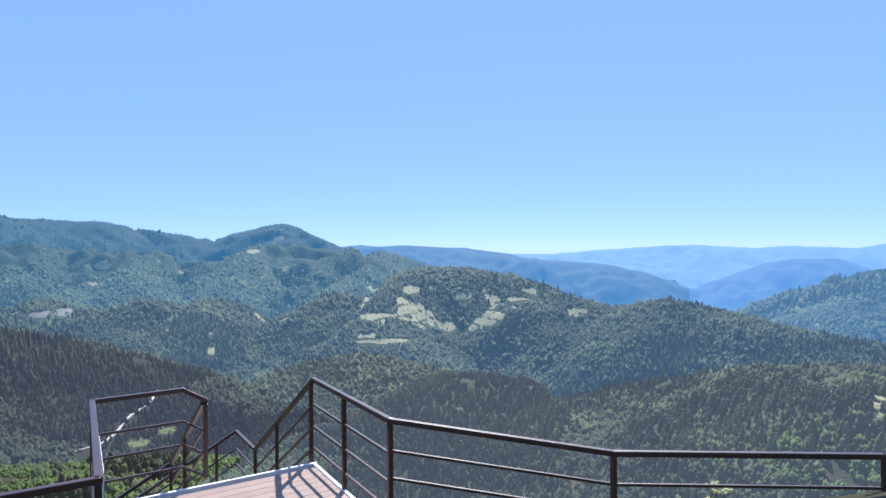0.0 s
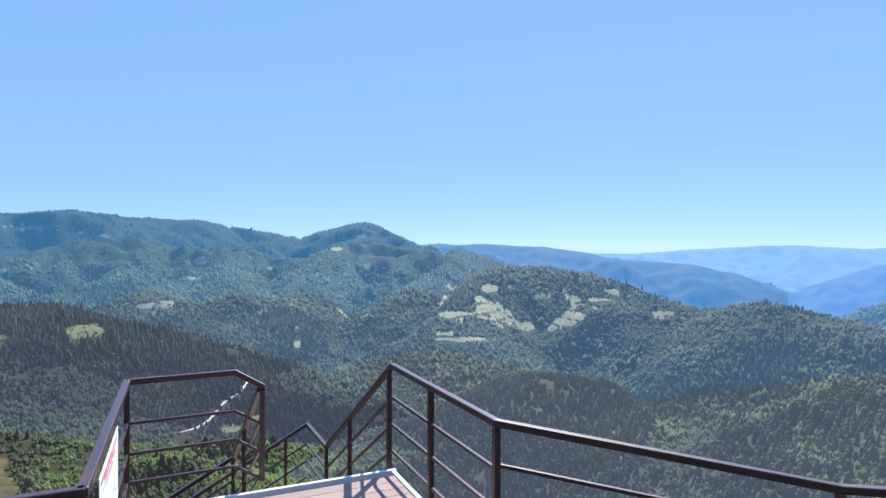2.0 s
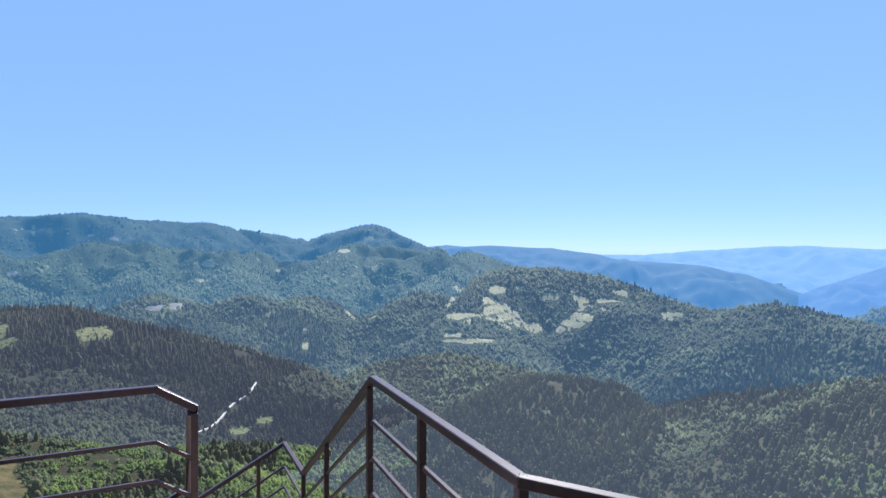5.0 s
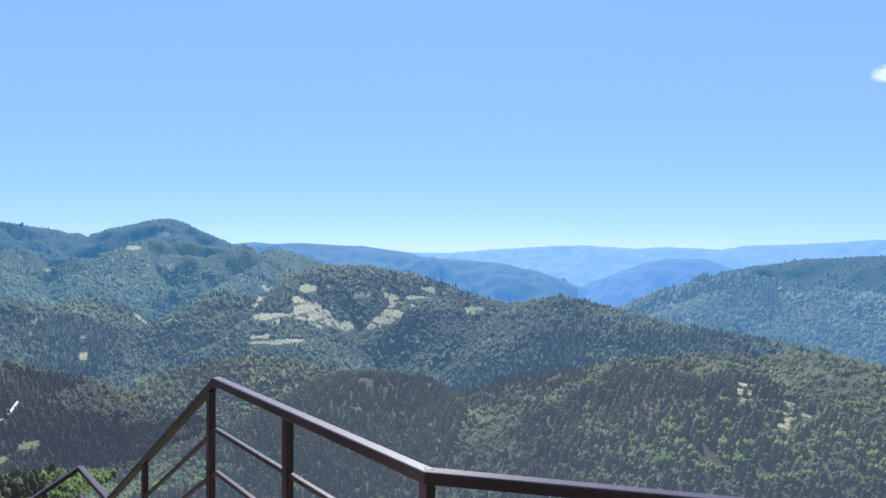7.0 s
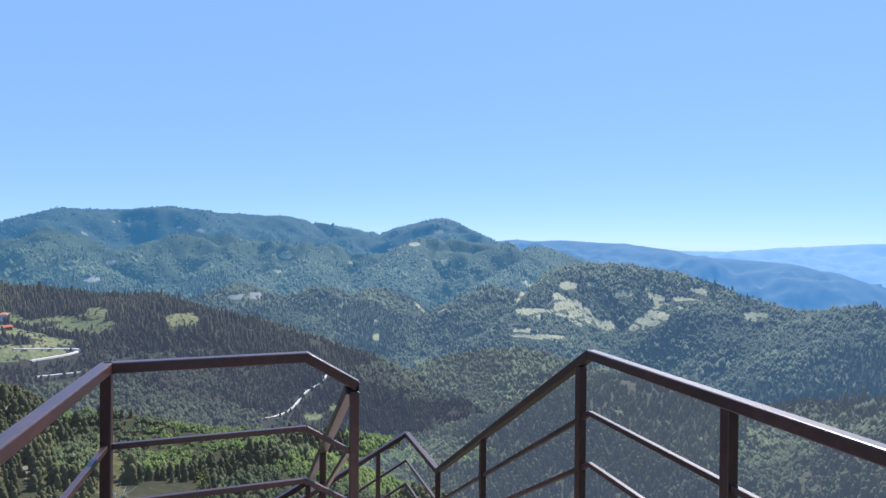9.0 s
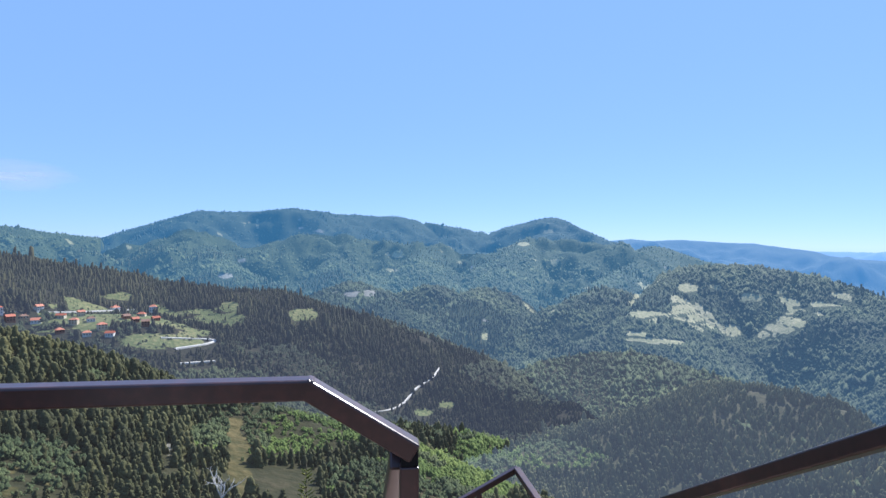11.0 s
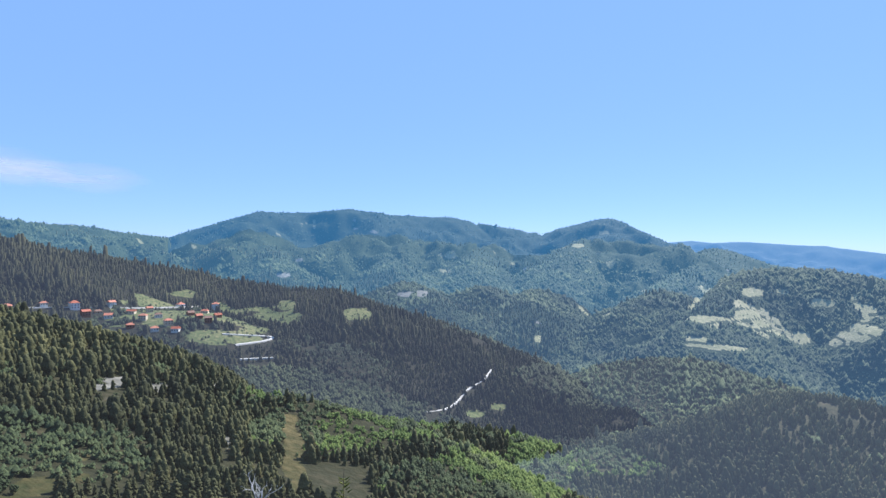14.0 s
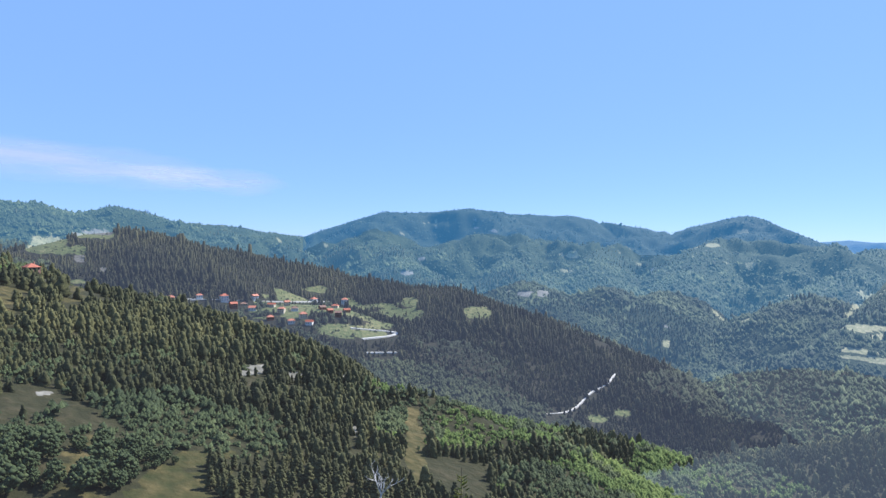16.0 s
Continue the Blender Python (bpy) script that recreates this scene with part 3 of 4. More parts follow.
def pine_shape(rng, tiers, sides):
    """A unit-high pine crown: a ragged rounded cone with uneven shoulders."""
    lean = rng.uniform(-0.05, 0.05, 2)
    rings, zs = [], np.linspace(0.08, 0.93, tiers)
    for k, z in enumerate(zs):
        full = 0.235 * max(0.0, 1 - z) ** 0.52 * (0.75 + 0.25 * min(1, z * 4)) * (1.0 + (0.16 if k % 2 else -0.14))
        a = np.arange(sides) * 2 * math.pi / sides + (math.pi / sides if k % 2 else 0)
        rad = full * (1 + rng.uniform(-0.34, 0.34, sides))
        rings.append(np.stack([rad * np.cos(a) + lean[0] * z, rad * np.sin(a) + lean[1] * z, z + rng.uniform(-0.05, 0.05, sides)], -1))
    co = np.concatenate(rings + [[[lean[0], lean[1], 1.0]]])
    fa = []
    for k in range(tiers - 1):
        for q in range(sides):
            p0, p1 = k * sides + q, k * sides + (q + 1) % sides
            fa += [(p0, p1, p0 + sides), (p1, p1 + sides, p0 + sides)]
    fa += [((tiers - 1) * sides + q, (tiers - 1) * sides + (q + 1) % sides, tiers * sides) for q in range(sides)]
    return co, np.array(fa)


def octa(rng):
    co = np.array([(1, 0, 0), (-1, 0, 0), (0, 1, 0), (0, -1, 0), (0, 0, 1), (0, 0, -1)], float) * (1.15 + rng.uniform(-0.3, 0.3, (6, 1)))
    return co, np.array([(0, 2, 4), (2, 1, 4), (1, 3, 4), (3, 0, 4), (2, 0, 5), (1, 2, 5), (3, 1, 5), (0, 3, 5)])


def dome(rng):
    """An uneven low dome of foliage, open below."""
    a = np.arange(5) * 1.2566 + rng.uniform(0, 6.28)
    rad = 1.05 + rng.uniform(-0.25, 0.25, 5)
    co = np.concatenate([np.stack([rad * np.cos(a), rad * np.sin(a), rng.uniform(-1.25, -0.7, 5)], -1), [[rng.uniform(-0.3, 0.3), rng.uniform(-0.3, 0.3), 1.0]]])
    return co, np.array([(q, (q + 1) % 5, 5) for q in range(5)])


def leaf_shape(rng, lumps):
    """A unit-high broad crown of uneven lumps."""
    out = []
    for k in range(lumps):
        c, f = dome(rng)
        s = rng.uniform(0.24, 0.37) if lumps < 4 else rng.uniform(0.32, 0.5) / lumps ** 0.45
        off = np.array([rng.uniform(-0.3, 0.3), rng.uniform(-0.3, 0.3), rng.uniform(0.3, 0.78)]) if lumps > 1 else np.array([0, 0, 0.5])
        out.append((c * s * [1.1, 1.1, 1.0] + off, f))
    return joined(out)


def woods(name, label, shapes, place, size, spin, pick, mat):
    cos, fas, n = [], [], 0
    for k, (c, f) in enumerate(shapes):
        sel = pick == k
        m = int(sel.sum())
        if not m:
            continue
        ca, sa_ = np.cos(spin[sel])[:, None], np.sin(spin[sel])[:, None]
        w, h = size[sel, 0][:, None], size[sel, 1][:, None]
        X = (c[None, :, 0] * ca - c[None, :, 1] * sa_) * w + place[sel, 0][:, None]
        Y = (c[None, :, 0] * sa_ + c[None, :, 1] * ca) * w + place[sel, 1][:, None]
        Z = c[None, :, 2] * h + place[sel, 2][:, None]
        cos.append(np.stack([X, Y, Z], -1).reshape(-1, 3))
        fas.append((f[None] + (np.arange(m) * len(c))[:, None, None] + n).reshape(-1, 3))
        n += m * len(c)
    co, fa = np.concatenate(cos), np.concatenate(fas)
    me = bpy.data.meshes.new(name)
    me.vertices.add(len(co))
    me.vertices.foreach_set("co", co.ravel())
    me.loops.add(fa.size)
    me.loops.foreach_set("vertex_index", fa.ravel())
    me.polygons.add(len(fa))
    me.polygons.foreach_set("loop_start", np.arange(0, fa.size, 3))
    me.polygons.foreach_set("use_smooth", np.ones(len(fa), bool))
    me.materials.append(mat)
    me.update(calc_edges=True)
    return tagged(new(name, me), label, "trees", kind="stuff")


rng = np.random.RandomState(3)
ROADS = {
    "valley road": (2.3, [(-17.6, -16.3), (-15.5, -16.0), (-14.3, -15.3), (-13.7, -14.7), (-13.3, -14.0), (-11.8, -13.4), (-11.0, -12.3)]),
    "village road": (4.5, [(-36.5, -8.7), (-33.2, -8.85), (-31.7, -8.95), (-32.0, -9.3), (-35.4, -9.7)]),
    "lower road": (3.5, [(-35.0, -11.0), (-33.5, -11.05), (-32.0, -11.0)]),
    "village street": (3.5, [(-51.5, -5.6), (-47.0, -5.8), (-43.0, -6.0), (-38.5, -6.1)]),
}
ROADLINES = {}
for nm, (wide, pts) in ROADS.items():
    line = [ground_at(*p) for p in pts]
    fine = []
    for a, b in zip(line, line[1:]):
        n = max(2, int((b - a).length / 12))
        fine += [a.lerp(b, k / n) for k in range(n)]
    fine.append(line[-1])
    for k in range(3):
        fine = [fine[0]] + [(a + b * 2 + c) / 4 for a, b, c in zip(fine, fine[1:], fine[2:])] + [fine[-1]]
    ROADLINES[nm] = (wide, fine)
HOUSES = [(-52.6, -5.6), (-48.1, -5.9), (-47.3, -6.55), (-46.4, -6.3), (-45.4, -6.1), (-45.6, -6.8), (-43.9, -6.5), (-43.0, -7.0), (-41.8, -6.85), (-40.0, -6.2), (-38.0, -6.55), (-37.1, -6.3), (-38.5, -7.1), (-37.7, -7.5), (-41.0, -7.6), (-42.1, -8.1), (-44.0, -7.7), (-40.4, -8.3), (-39.2, -6.75), (-42.5, -6.4), (-50.2, -5.7), (-36.9, -7.0)]
HOUSE_AT = [ground_at(*p) for p in HOUSES] + [ground_at(-62.8, -3.3)]

xs, ys = [], []
r = 150.0
while r < 3200:
    step = max(4.6, r / 215) if r > 600 else 2.8 + 1.8 * max(0, r - 230) / 370
    step = step if r < 1900 else r / 190
    n = int(radians(132) * r / step)
    a = (np.arange(n) + rng.rand(n)) / n * radians(132) - radians(67)
    rr = r + rng.uniform(-0.5, 0.5, n) * step
    xs.append(rr * np.sin(a))
    ys.append(rr * np.cos(a))
    r += step
TX, TY = np.concatenate(xs), np.concatenate(ys)
TZ, TW = land(TX, TY)
TR, TA = np.hypot(TX, TY), np.arctan2(TX, TY)
ia = np.clip(((TA - AZ[0]) / (AZ[1] - AZ[0])).astype(int), 0, len(AZ) - 1)
ir = np.clip(np.searchsorted(RR, TR - 8) - 1, 0, len(RR) - 1)
SL = (TZ - 1.5) / TR
seen = SL + 11 / TR > HORIZON[ir, ia] - 0.001
OK_ = open_kind(TX, TY, TZ, SL > HORIZON[ir, ia] - 0.008)
TIP = open_kind(TX, TY, TZ + 6, SL > HORIZON[ir, ia] - 0.02)
OK_ = np.maximum(OK_, TIP)
for up_ in (3, 9, 12, 15):
    OK_ = np.where(TR < 700, np.maximum(OK_, open_kind(TX, TY, TZ + up_, SL > HORIZON[ir, ia] - 0.03) == 1), OK_)
TEL, TAZ = np.degrees(np.arctan(SL)), np.degrees(TA)
keep = seen & (TEL > -27) & ((OK_ == 0) | (rng.rand(len(TX)) < np.where(TR > 1000, 0.1, np.where(TR > 700, 0.3, 0.05)))) & (rng.rand(len(TX)) > 0.05)
keep &= (fbm(TX, TY, 45, 3) > np.where((TR < 600) & (TA < -0.4), -0.3, -0.5)) & ((TR > 600) | (rng.rand(len(TX)) > 0.12))
for wide, line in ROADLINES.values():
    for p in line:
        keep &= (TX - p.x) ** 2 + (TY - p.y) ** 2 > (wide * 0.5 + 3.2) ** 2
        # nothing tall right below a road on the valley side
        q = p * (1 - 14 / p.length)
        keep &= (TX - q.x) ** 2 + (TY - q.y) ** 2 > 30
for p in HOUSE_AT:
    for back in (0, 11):
        q = p * (1 - back / p.length)
        keep &= (TX - q.x) ** 2 + (TY - q.y) ** 2 > 75
TX, TY, TZ, TW, TR, TA, TEL, TAZ, OK_ = (q[keep] for q in (TX, TY, TZ, TW, TR, TA, TEL, TAZ, OK_))
zone = fbm(TX, TY, 170, 3)
bias = {"pineslope": 0.16, "spur": 0.34, "right": -0.14, "pinehill": 0.55, "bench": -0.25, "midhill": -0.22, "foot_b": 0.0}
lean = np.array([bias.get(n, -0.3) for n in NAMES] + [0.0])[TW]
for a, e, hw, hh in LEAFY:
    lean = np.where(((TAZ - a) / hw) ** 2 + ((TEL - e) / hh) ** 2 < 1 + 0.8 * fbm(TX, TY, 60, 2), -0.42, lean)
fresh = np.zeros(len(TX), bool)
for a, e, hw, hh in LEAFY[:3] + LEAFY[7:10] + LEAFY[11:12] + LEAFY[13:]:
    fresh |= (((TAZ - a) / hw) ** 2 + ((TEL - e) / hh) ** 2 < 1 + 0.8 * fbm(TX, TY, 60, 2)) & (fbm(TX, TY, 35, 2) > -0.12)
lean = np.where((TR > 700) & (TR < 1150) & (TAZ > -37) & (TAZ < -9), np.maximum(lean, 0.4), lean)
lean = np.where(OK_ > 0, -0.5, lean)
is_pine = zone + lean + rng.uniform(-0.26, 0.26, len(TX)) > 0
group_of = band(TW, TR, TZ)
SINGLE = np.zeros(len(TX), bool)
SINGLE[np.argsort(TR)[:300]] = True
far, middle = TR > 900, (TR <= 900) & (TR > 520)
PINES = [pine_shape(rng, 6, 5) for k in range(6)]
PINES_MID = [pine_shape(rng, 5, 5) for k in range(6)]
PINES_FAR = [pine_shape(rng, 2, 5) for k in range(6)]
LEAVES = [leaf_shape(rng, 15) for k in range(6)]
LEAVES_MID = [leaf_shape(rng, 8) for k in range(6)]
LEAVES_FAR = [leaf_shape(rng, 3) for k in range(6)]
TREE_H = np.where(is_pine, rng.uniform(7.5, 13, len(TX)), rng.uniform(5, 10, len(TX)))
TREE_H = TREE_H * np.exp(rng.normal(0, 1, len(TX)) * np.where(TR > 800, 0.32, 0.2)) * np.where(OK_ > 0, 0.5, 1.0) * (1 + 0.5 * fbm(TX, TY, 60, 2)) * np.clip(0.27 + TR / 1000, 0.45, 0.9)
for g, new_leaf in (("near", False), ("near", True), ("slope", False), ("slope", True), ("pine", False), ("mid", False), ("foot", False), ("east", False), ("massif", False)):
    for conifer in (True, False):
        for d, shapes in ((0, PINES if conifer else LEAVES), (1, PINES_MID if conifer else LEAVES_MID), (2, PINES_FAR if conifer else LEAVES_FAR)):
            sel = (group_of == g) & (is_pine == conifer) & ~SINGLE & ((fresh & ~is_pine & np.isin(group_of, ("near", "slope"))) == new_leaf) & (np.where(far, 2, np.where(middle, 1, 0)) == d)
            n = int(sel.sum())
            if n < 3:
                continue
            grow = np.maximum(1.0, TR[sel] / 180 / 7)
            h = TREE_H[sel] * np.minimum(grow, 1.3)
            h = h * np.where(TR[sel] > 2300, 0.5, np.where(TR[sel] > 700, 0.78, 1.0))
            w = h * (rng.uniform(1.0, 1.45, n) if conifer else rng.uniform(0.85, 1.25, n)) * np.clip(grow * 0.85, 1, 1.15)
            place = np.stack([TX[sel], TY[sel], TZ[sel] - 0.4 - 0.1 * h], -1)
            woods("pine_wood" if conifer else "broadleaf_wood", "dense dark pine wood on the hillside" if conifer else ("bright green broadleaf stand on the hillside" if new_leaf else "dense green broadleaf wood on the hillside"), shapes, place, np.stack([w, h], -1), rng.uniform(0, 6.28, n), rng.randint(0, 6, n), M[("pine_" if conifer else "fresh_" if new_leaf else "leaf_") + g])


# single trees of the nearest wood
BARK = two_scale("bark", [(0.25, (0.06, 0.045, 0.035)), (0.75, (0.16, 0.12, 0.09))], 3, 25, 0.9, 0, 0.6, 0.02)


def from_arrays(name, co, fa, mat):
    me = bpy.data.meshes.new(name)
    me.from_pydata([tuple(c) for c in co], [], [tuple(int(i) for i in f) for f in fa])
    me.polygons.foreach_set("use_smooth", np.ones(len(fa), bool))
    me.materials.append(mat)
    return me


def trunk_mesh(height, radius):
    bm = bmesh.new()
    bmesh.ops.create_cone(bm, cap_ends=True, segments=7, radius1=radius, radius2=radius * 0.35, depth=height, matrix=Matrix.Translation((0, 0, height / 2 - 0.4)))
    me = bpy.data.meshes.new("trunk")
    bm.to_mesh(me)
    bm.free()
    me.materials.append(BARK)
    return me


def clump_crown(rng, conifer):
    """A crown of many small uneven clumps with gaps, one unit high."""
    out = []
    for k in range(80 if conifer else 100):
        c, f = octa(rng)
        if conifer:
            z = rng.uniform(0.12, 0.97)
            rad = 0.2 * (1 - z) ** 0.75 + 0.012
            a = rng.uniform(0, 6.28)
            rr_ = rad * rng.uniform(0.55, 1.05)
            s = (0.05 + 0.04 * (1 - z)) * rng.uniform(0.7, 1.2)
            out.append((c * [s * 1.2, s * 1.2, s * 1.3] + [rr_ * math.cos(a), rr_ * math.sin(a), z], f))
        else:
            v = rng.normal(size=3)
            v /= np.linalg.norm(v)
            v = v * [0.42, 0.42, 0.4] * rng.uniform(0.55, 1.0)
            s = rng.uniform(0.055, 0.095)
            out.append((c * s + v + [0, 0, 0.56], f))
    return joined(out)


TRUNK = {True: trunk_mesh(0.92, 0.018), False: trunk_mesh(0.55, 0.035)}
CROWNS = {c: [from_arrays("crown", *clump_crown(rng, c), M["pine_near" if c else "leaf_near"]) for k in range(6)] for c in (True, False)}
order = np.argsort(TR)
order = [i for i in order if SINGLE[i]]
for i in order:
    conifer = bool(is_pine[i])
    h = float(TREE_H[i]) * (1.1 if conifer else 1.15)
    w = h * float(rng.uniform(0.85, 1.2))
    e = new("pine_tree" if conifer else "broadleaf_tree")
    e.matrix_world = Matrix.Translation((TX[i], TY[i], TZ[i] - 0.1)) @ Matrix.Rotation(float(rng.uniform(0, 6.28)), 4, "Z") @ Matrix.Diagonal((w, w, h, 1))
    tagged(e, "dark green pine on the steep slope" if conifer else "round green broadleaf tree on the slope", "tree", "trees on the near slope")
    for nm, me in (("trunk", TRUNK[conifer]), ("crown", CROWNS[conifer][int(rng.randint(0, 6))])):
        o = new(nm, me)
        o.parent = e

# ---- roads and village ----
PALE = two_scale("pale_concrete_road", [(0.3, (0.42, 0.40, 0.37)), (0.7, (0.58, 0.56, 0.53))], 0.1, 2.0, 0.8, 0, 0.2, 0.05)
WALLS = [two_scale("plaster_" + n, [(0.3, tuple(c * 0.85 for c in col)), (0.7, col)], 0.3, 4, 0.85, 0, 0.2, 0.02) for n, col in (("white", (0.72, 0.7, 0.66)), ("cream", (0.6, 0.52, 0.4)), ("brick", (0.38, 0.22, 0.16)))]
ROOF = two_scale("red_roof_tiles", [(0.2, (0.30, 0.10, 0.065)), (0.5, (0.42, 0.15, 0.10)), (0.85, (0.5, 0.24, 0.17))], 0.3, 5, 0.8, 0, 0.5, 0.05, "object", 0.5)
ROOF_OLD = two_scale("weathered_roof_tiles", [(0.2, (0.16, 0.10, 0.08)), (0.8, (0.3, 0.19, 0.15))], 0.3, 5, 0.85, 0, 0.5, 0.05)
PANE = two_scale("dark_window_glass", [(0.3, (0.02, 0.025, 0.03)), (0.7, (0.04, 0.05, 0.06))], 1, 5, 0.15, 0, 0)
for nm, (wide, line) in ROADLINES.items():
    bm = bmesh.new()
    prev = None
    for k, p in enumerate(line):
        d = (line[min(k + 1, len(line) - 1)] - line[max(k - 1, 0)])
        side = Vector((d.y, -d.x, 0)).normalized() * wide / 2
        zz = p.z + 0.9
        cur = [bm.verts.new((p.x + s.x, p.y + s.y, zz + dz)) for s, dz in ((side, 0), (-side, 0), (-side * 1.2, -1.8), (side * 1.2, -1.8))]
        if prev:
            for a in range(4):
                bm.faces.new((prev[a], prev[(a + 1) % 4], cur[(a + 1) % 4], cur[a]))
        prev = cur
    tagged(part("road", bm, PALE), "pale sunlit " + nm + " among the trees", "road", kind="structure")


def house(p, turn, w, d, h, wall, roof, hip):
    e = empty("house", ("white" if wall is WALLS[0] else "cream" if wall is WALLS[1] else "brick") + " village house with a " + ("red" if roof is ROOF else "weathered brown") + " tiled roof", "house", "village houses", Matrix.Translation(p) @ Matrix.Rotation(turn, 4, "Z"))
    part("wall", box((-w / 2, -d / 2, -3), (w / 2, d / 2, h)), wall, e)
    bm = bmesh.new()
    o, rise = 0.5, 0.32 * d
    base = [bm.verts.new(q) for q in ((-w / 2 - o, -d / 2 - o, h), (w / 2 + o, -d / 2 - o, h), (w / 2 + o, d / 2 + o, h), (-w / 2 - o, d / 2 + o, h))]
    inset = d * 0.45 if hip else -o
    top = [bm.verts.new((-w / 2 + inset, 0, h + rise)), bm.verts.new((w / 2 - inset, 0, h + rise))]
    for f in ((base[0], base[1], top[1], top[0]), (base[2], base[3], top[0], top[1]), (base[1], base[2], top[1]), (base[3], base[0], top[0]), (base[3], base[2], base[1], base[0])):
        bm.faces.new(f)
    part("roof", bm, roof, e)
    part("chimney", box((w * 0.2, 0.3, h + rise * 0.5), (w * 0.2 + 0.7, 1.0, h + rise + 1.0)), WALLS[2], e)
    floors = 1 if h < 4 else 2
    for f in range(floors):
        for k in range(3):
            x = -w / 2 + w * (k + 0.5) / 3
            z = 1.0 + f * 2.9
            part("window", box((x - 0.55, -d / 2 - 0.06, z), (x + 0.55, -d / 2 + 0.05, z + 1.3)), PANE, e)
    return e


for k, p in enumerate(HOUSE_AT):
    big = k in (1, 9, 11)
    w, d = (10, 9) if big else (rng.uniform(7, 10), rng.uniform(6, 8))
    house(p, -math.atan2(p.x, p.y) + rng.uniform(-0.5, 0.5), w, d, 7.2 if big else rng.choice([3.2, 3.6, 5.6]), WALLS[0] if big else WALLS[int(rng.randint(0, 3))], ROOF if k % 5 != 3 else ROOF_OLD, bool(big or rng.rand() < 0.5))


# ---- platform ----
def railing(name, label, points, posts, drop=(0.335, 0.605, 0.865), foot=1.05):
    """A handrail through the points (v, u, z), three bars below it, and posts at the given fractions of each stretch."""
    e = empty(name, label, "railing", "railings of the viewing platform")
    for (a, b), marks in zip(zip(points, points[1:]), posts):
        p, q = loc(*a), loc(*b)
        part("handrail", bar(p - Vector((0, 0, 0.025)), q - Vector((0, 0, 0.025)), 0.055, 0.05, 0.006, 0.015), STEEL, e)
        for d in drop:
            part("bar", bar(p - Vector((0, 0, d)), q - Vector((0, 0, d)), 0.026, 0.026, 0.003), STEEL, e)
        for s in marks:
            c = p.lerp(q, s)
            post_bm = box((-0.023, -0.023, -foot), (0.023, 0.023, -0.048), 0.004)
            post_bm.transform(Matrix.Translation(c) @ TURN)
            part("post", post_bm, STEEL, e)
    return e


TURN = Matrix(((VX.x, UX.x, 0, 0), (VX.y, UX.y, 0, 0), (0, 0, 1, 0), (0, 0, 0, 1)))
PLACE = Matrix.Translation(O) @ TURN
railing("railing", "dark brown steel railing beside the deck", [(0, -2.07, 1.05), (0, 0, 1.05)], [(0, 0.535)])
railing("railing", "dark brown steel railing stepping down from the deck", [(0, -2.07, 1.05), (1.617, -3.3, 0.8), (3.55, -4.64, 0.8), (6.0, -6.3, 0.8)], [(), (0, 1), (1,)], (0.305, 0.56, 0.82))
corner = railing("railing", "dark brown steel railing round the deck corner", [(-4.5, -2.24, 1.05), (-2.34, -2.24, 1.05), (-2.33, 0.26, 1.05), (-1.443, 0.3, 1.05), (-1.2, 0.3, 0.9)], [(0.3,), (0, 1), (), ()], (0.385, 0.65, 0.9))
# the tall capped tube at the head of the stair
head = box((-1.223, 0.277, -0.02), (-1.177, 0.323, 0.835), 0.004)
head.transform(PLACE)
newel = part("newel_post", head, STEEL, corner)
cap = box((-1.221, 0.279, 0.8355), (-1.179, 0.321, 0.888), 0.003)
cap.transform(PLACE)
part("cap", cap, TUBE, newel, "black plastic post cap")
railing("stair_railing", "dark brown steel railing sloping down the stair", [(0, 0, 1.05), (0, 2.82, -0.62), (-0.05, 3.93, -0.6)], [(0.035, 0.56), (0,)])
railing("stair_railing", "dark brown steel railing on the inner side of the stair", [(-1.22, 0.33, 0.86), (-1.25, 2.9, -0.64)], [(0.5, 1)])
railing("stair_railing", "dark brown steel railing down the second flight", [(-0.05, 3.95, -0.6), (-4.0, 3.95, -2.7)], [(0.085, 0.5, 0.85)])
railing("stair_railing", "dark brown steel railing on the near side of the second flight", [(-1.27, 2.93, -0.64), (-4.0, 2.93, -2.1)], [(0.4, 0.8)])

# decking: boards across the platform, with a pale edge profile
floor = tagged(part("floor", (lambda b: (b.transform(PLACE), b)[1])(box((-2.42, -2.36, -0.16), (-0.03, -0.06, -0.035))), STEEL), "reddish brown plank deck of the viewing platform", "floor", kind="structure")


def boards(parent, lo_v, hi_v, lo_u, hi_u, z, wide=0.142, gap=0.006):
    me = None
    n = max(1, int((hi_u - lo_u) / (wide + gap)))
    for k in range(n):
        u0 = lo_u + k * (wide + gap)
        if me is None:
            ob = part("plank", box((lo_v, 0, -0.028), (hi_v, wide, 0), 0.003), BOARD, parent)
            me = ob.data
        else:
            ob = new("plank", me)
            ob.parent = parent
        ob.matrix_world = PLACE @ Matrix.Translation((0, u0, z))


boards(floor, -2.42, -0.035, -2.36, -0.04, 0.0)
edge = tagged(new("trim"), "pale metal profile along the deck edge", "trim", kind="structure")
for lo, hi in (((-2.42, -0.045, -0.1), (0.03, 0.0, 0.012)), ((-0.03, -2.36, -0.1), (0.012, -0.047, 0.012))):
    b = box(lo, hi, 0.004)
    b.transform(PLACE)
    part("profile", b, TRIMW, edge)
frame_ = empty("platform_frame", "dark steel beams and legs carrying the platform", "frame")
for v in (-2.3, -1.2, -0.1):
    b = box((v - 0.05, -2.3, -0.32), (v + 0.05, -0.08, -0.165), 0.004)
    b.transform(PLACE)
    part("beam", b, STEEL, frame_)
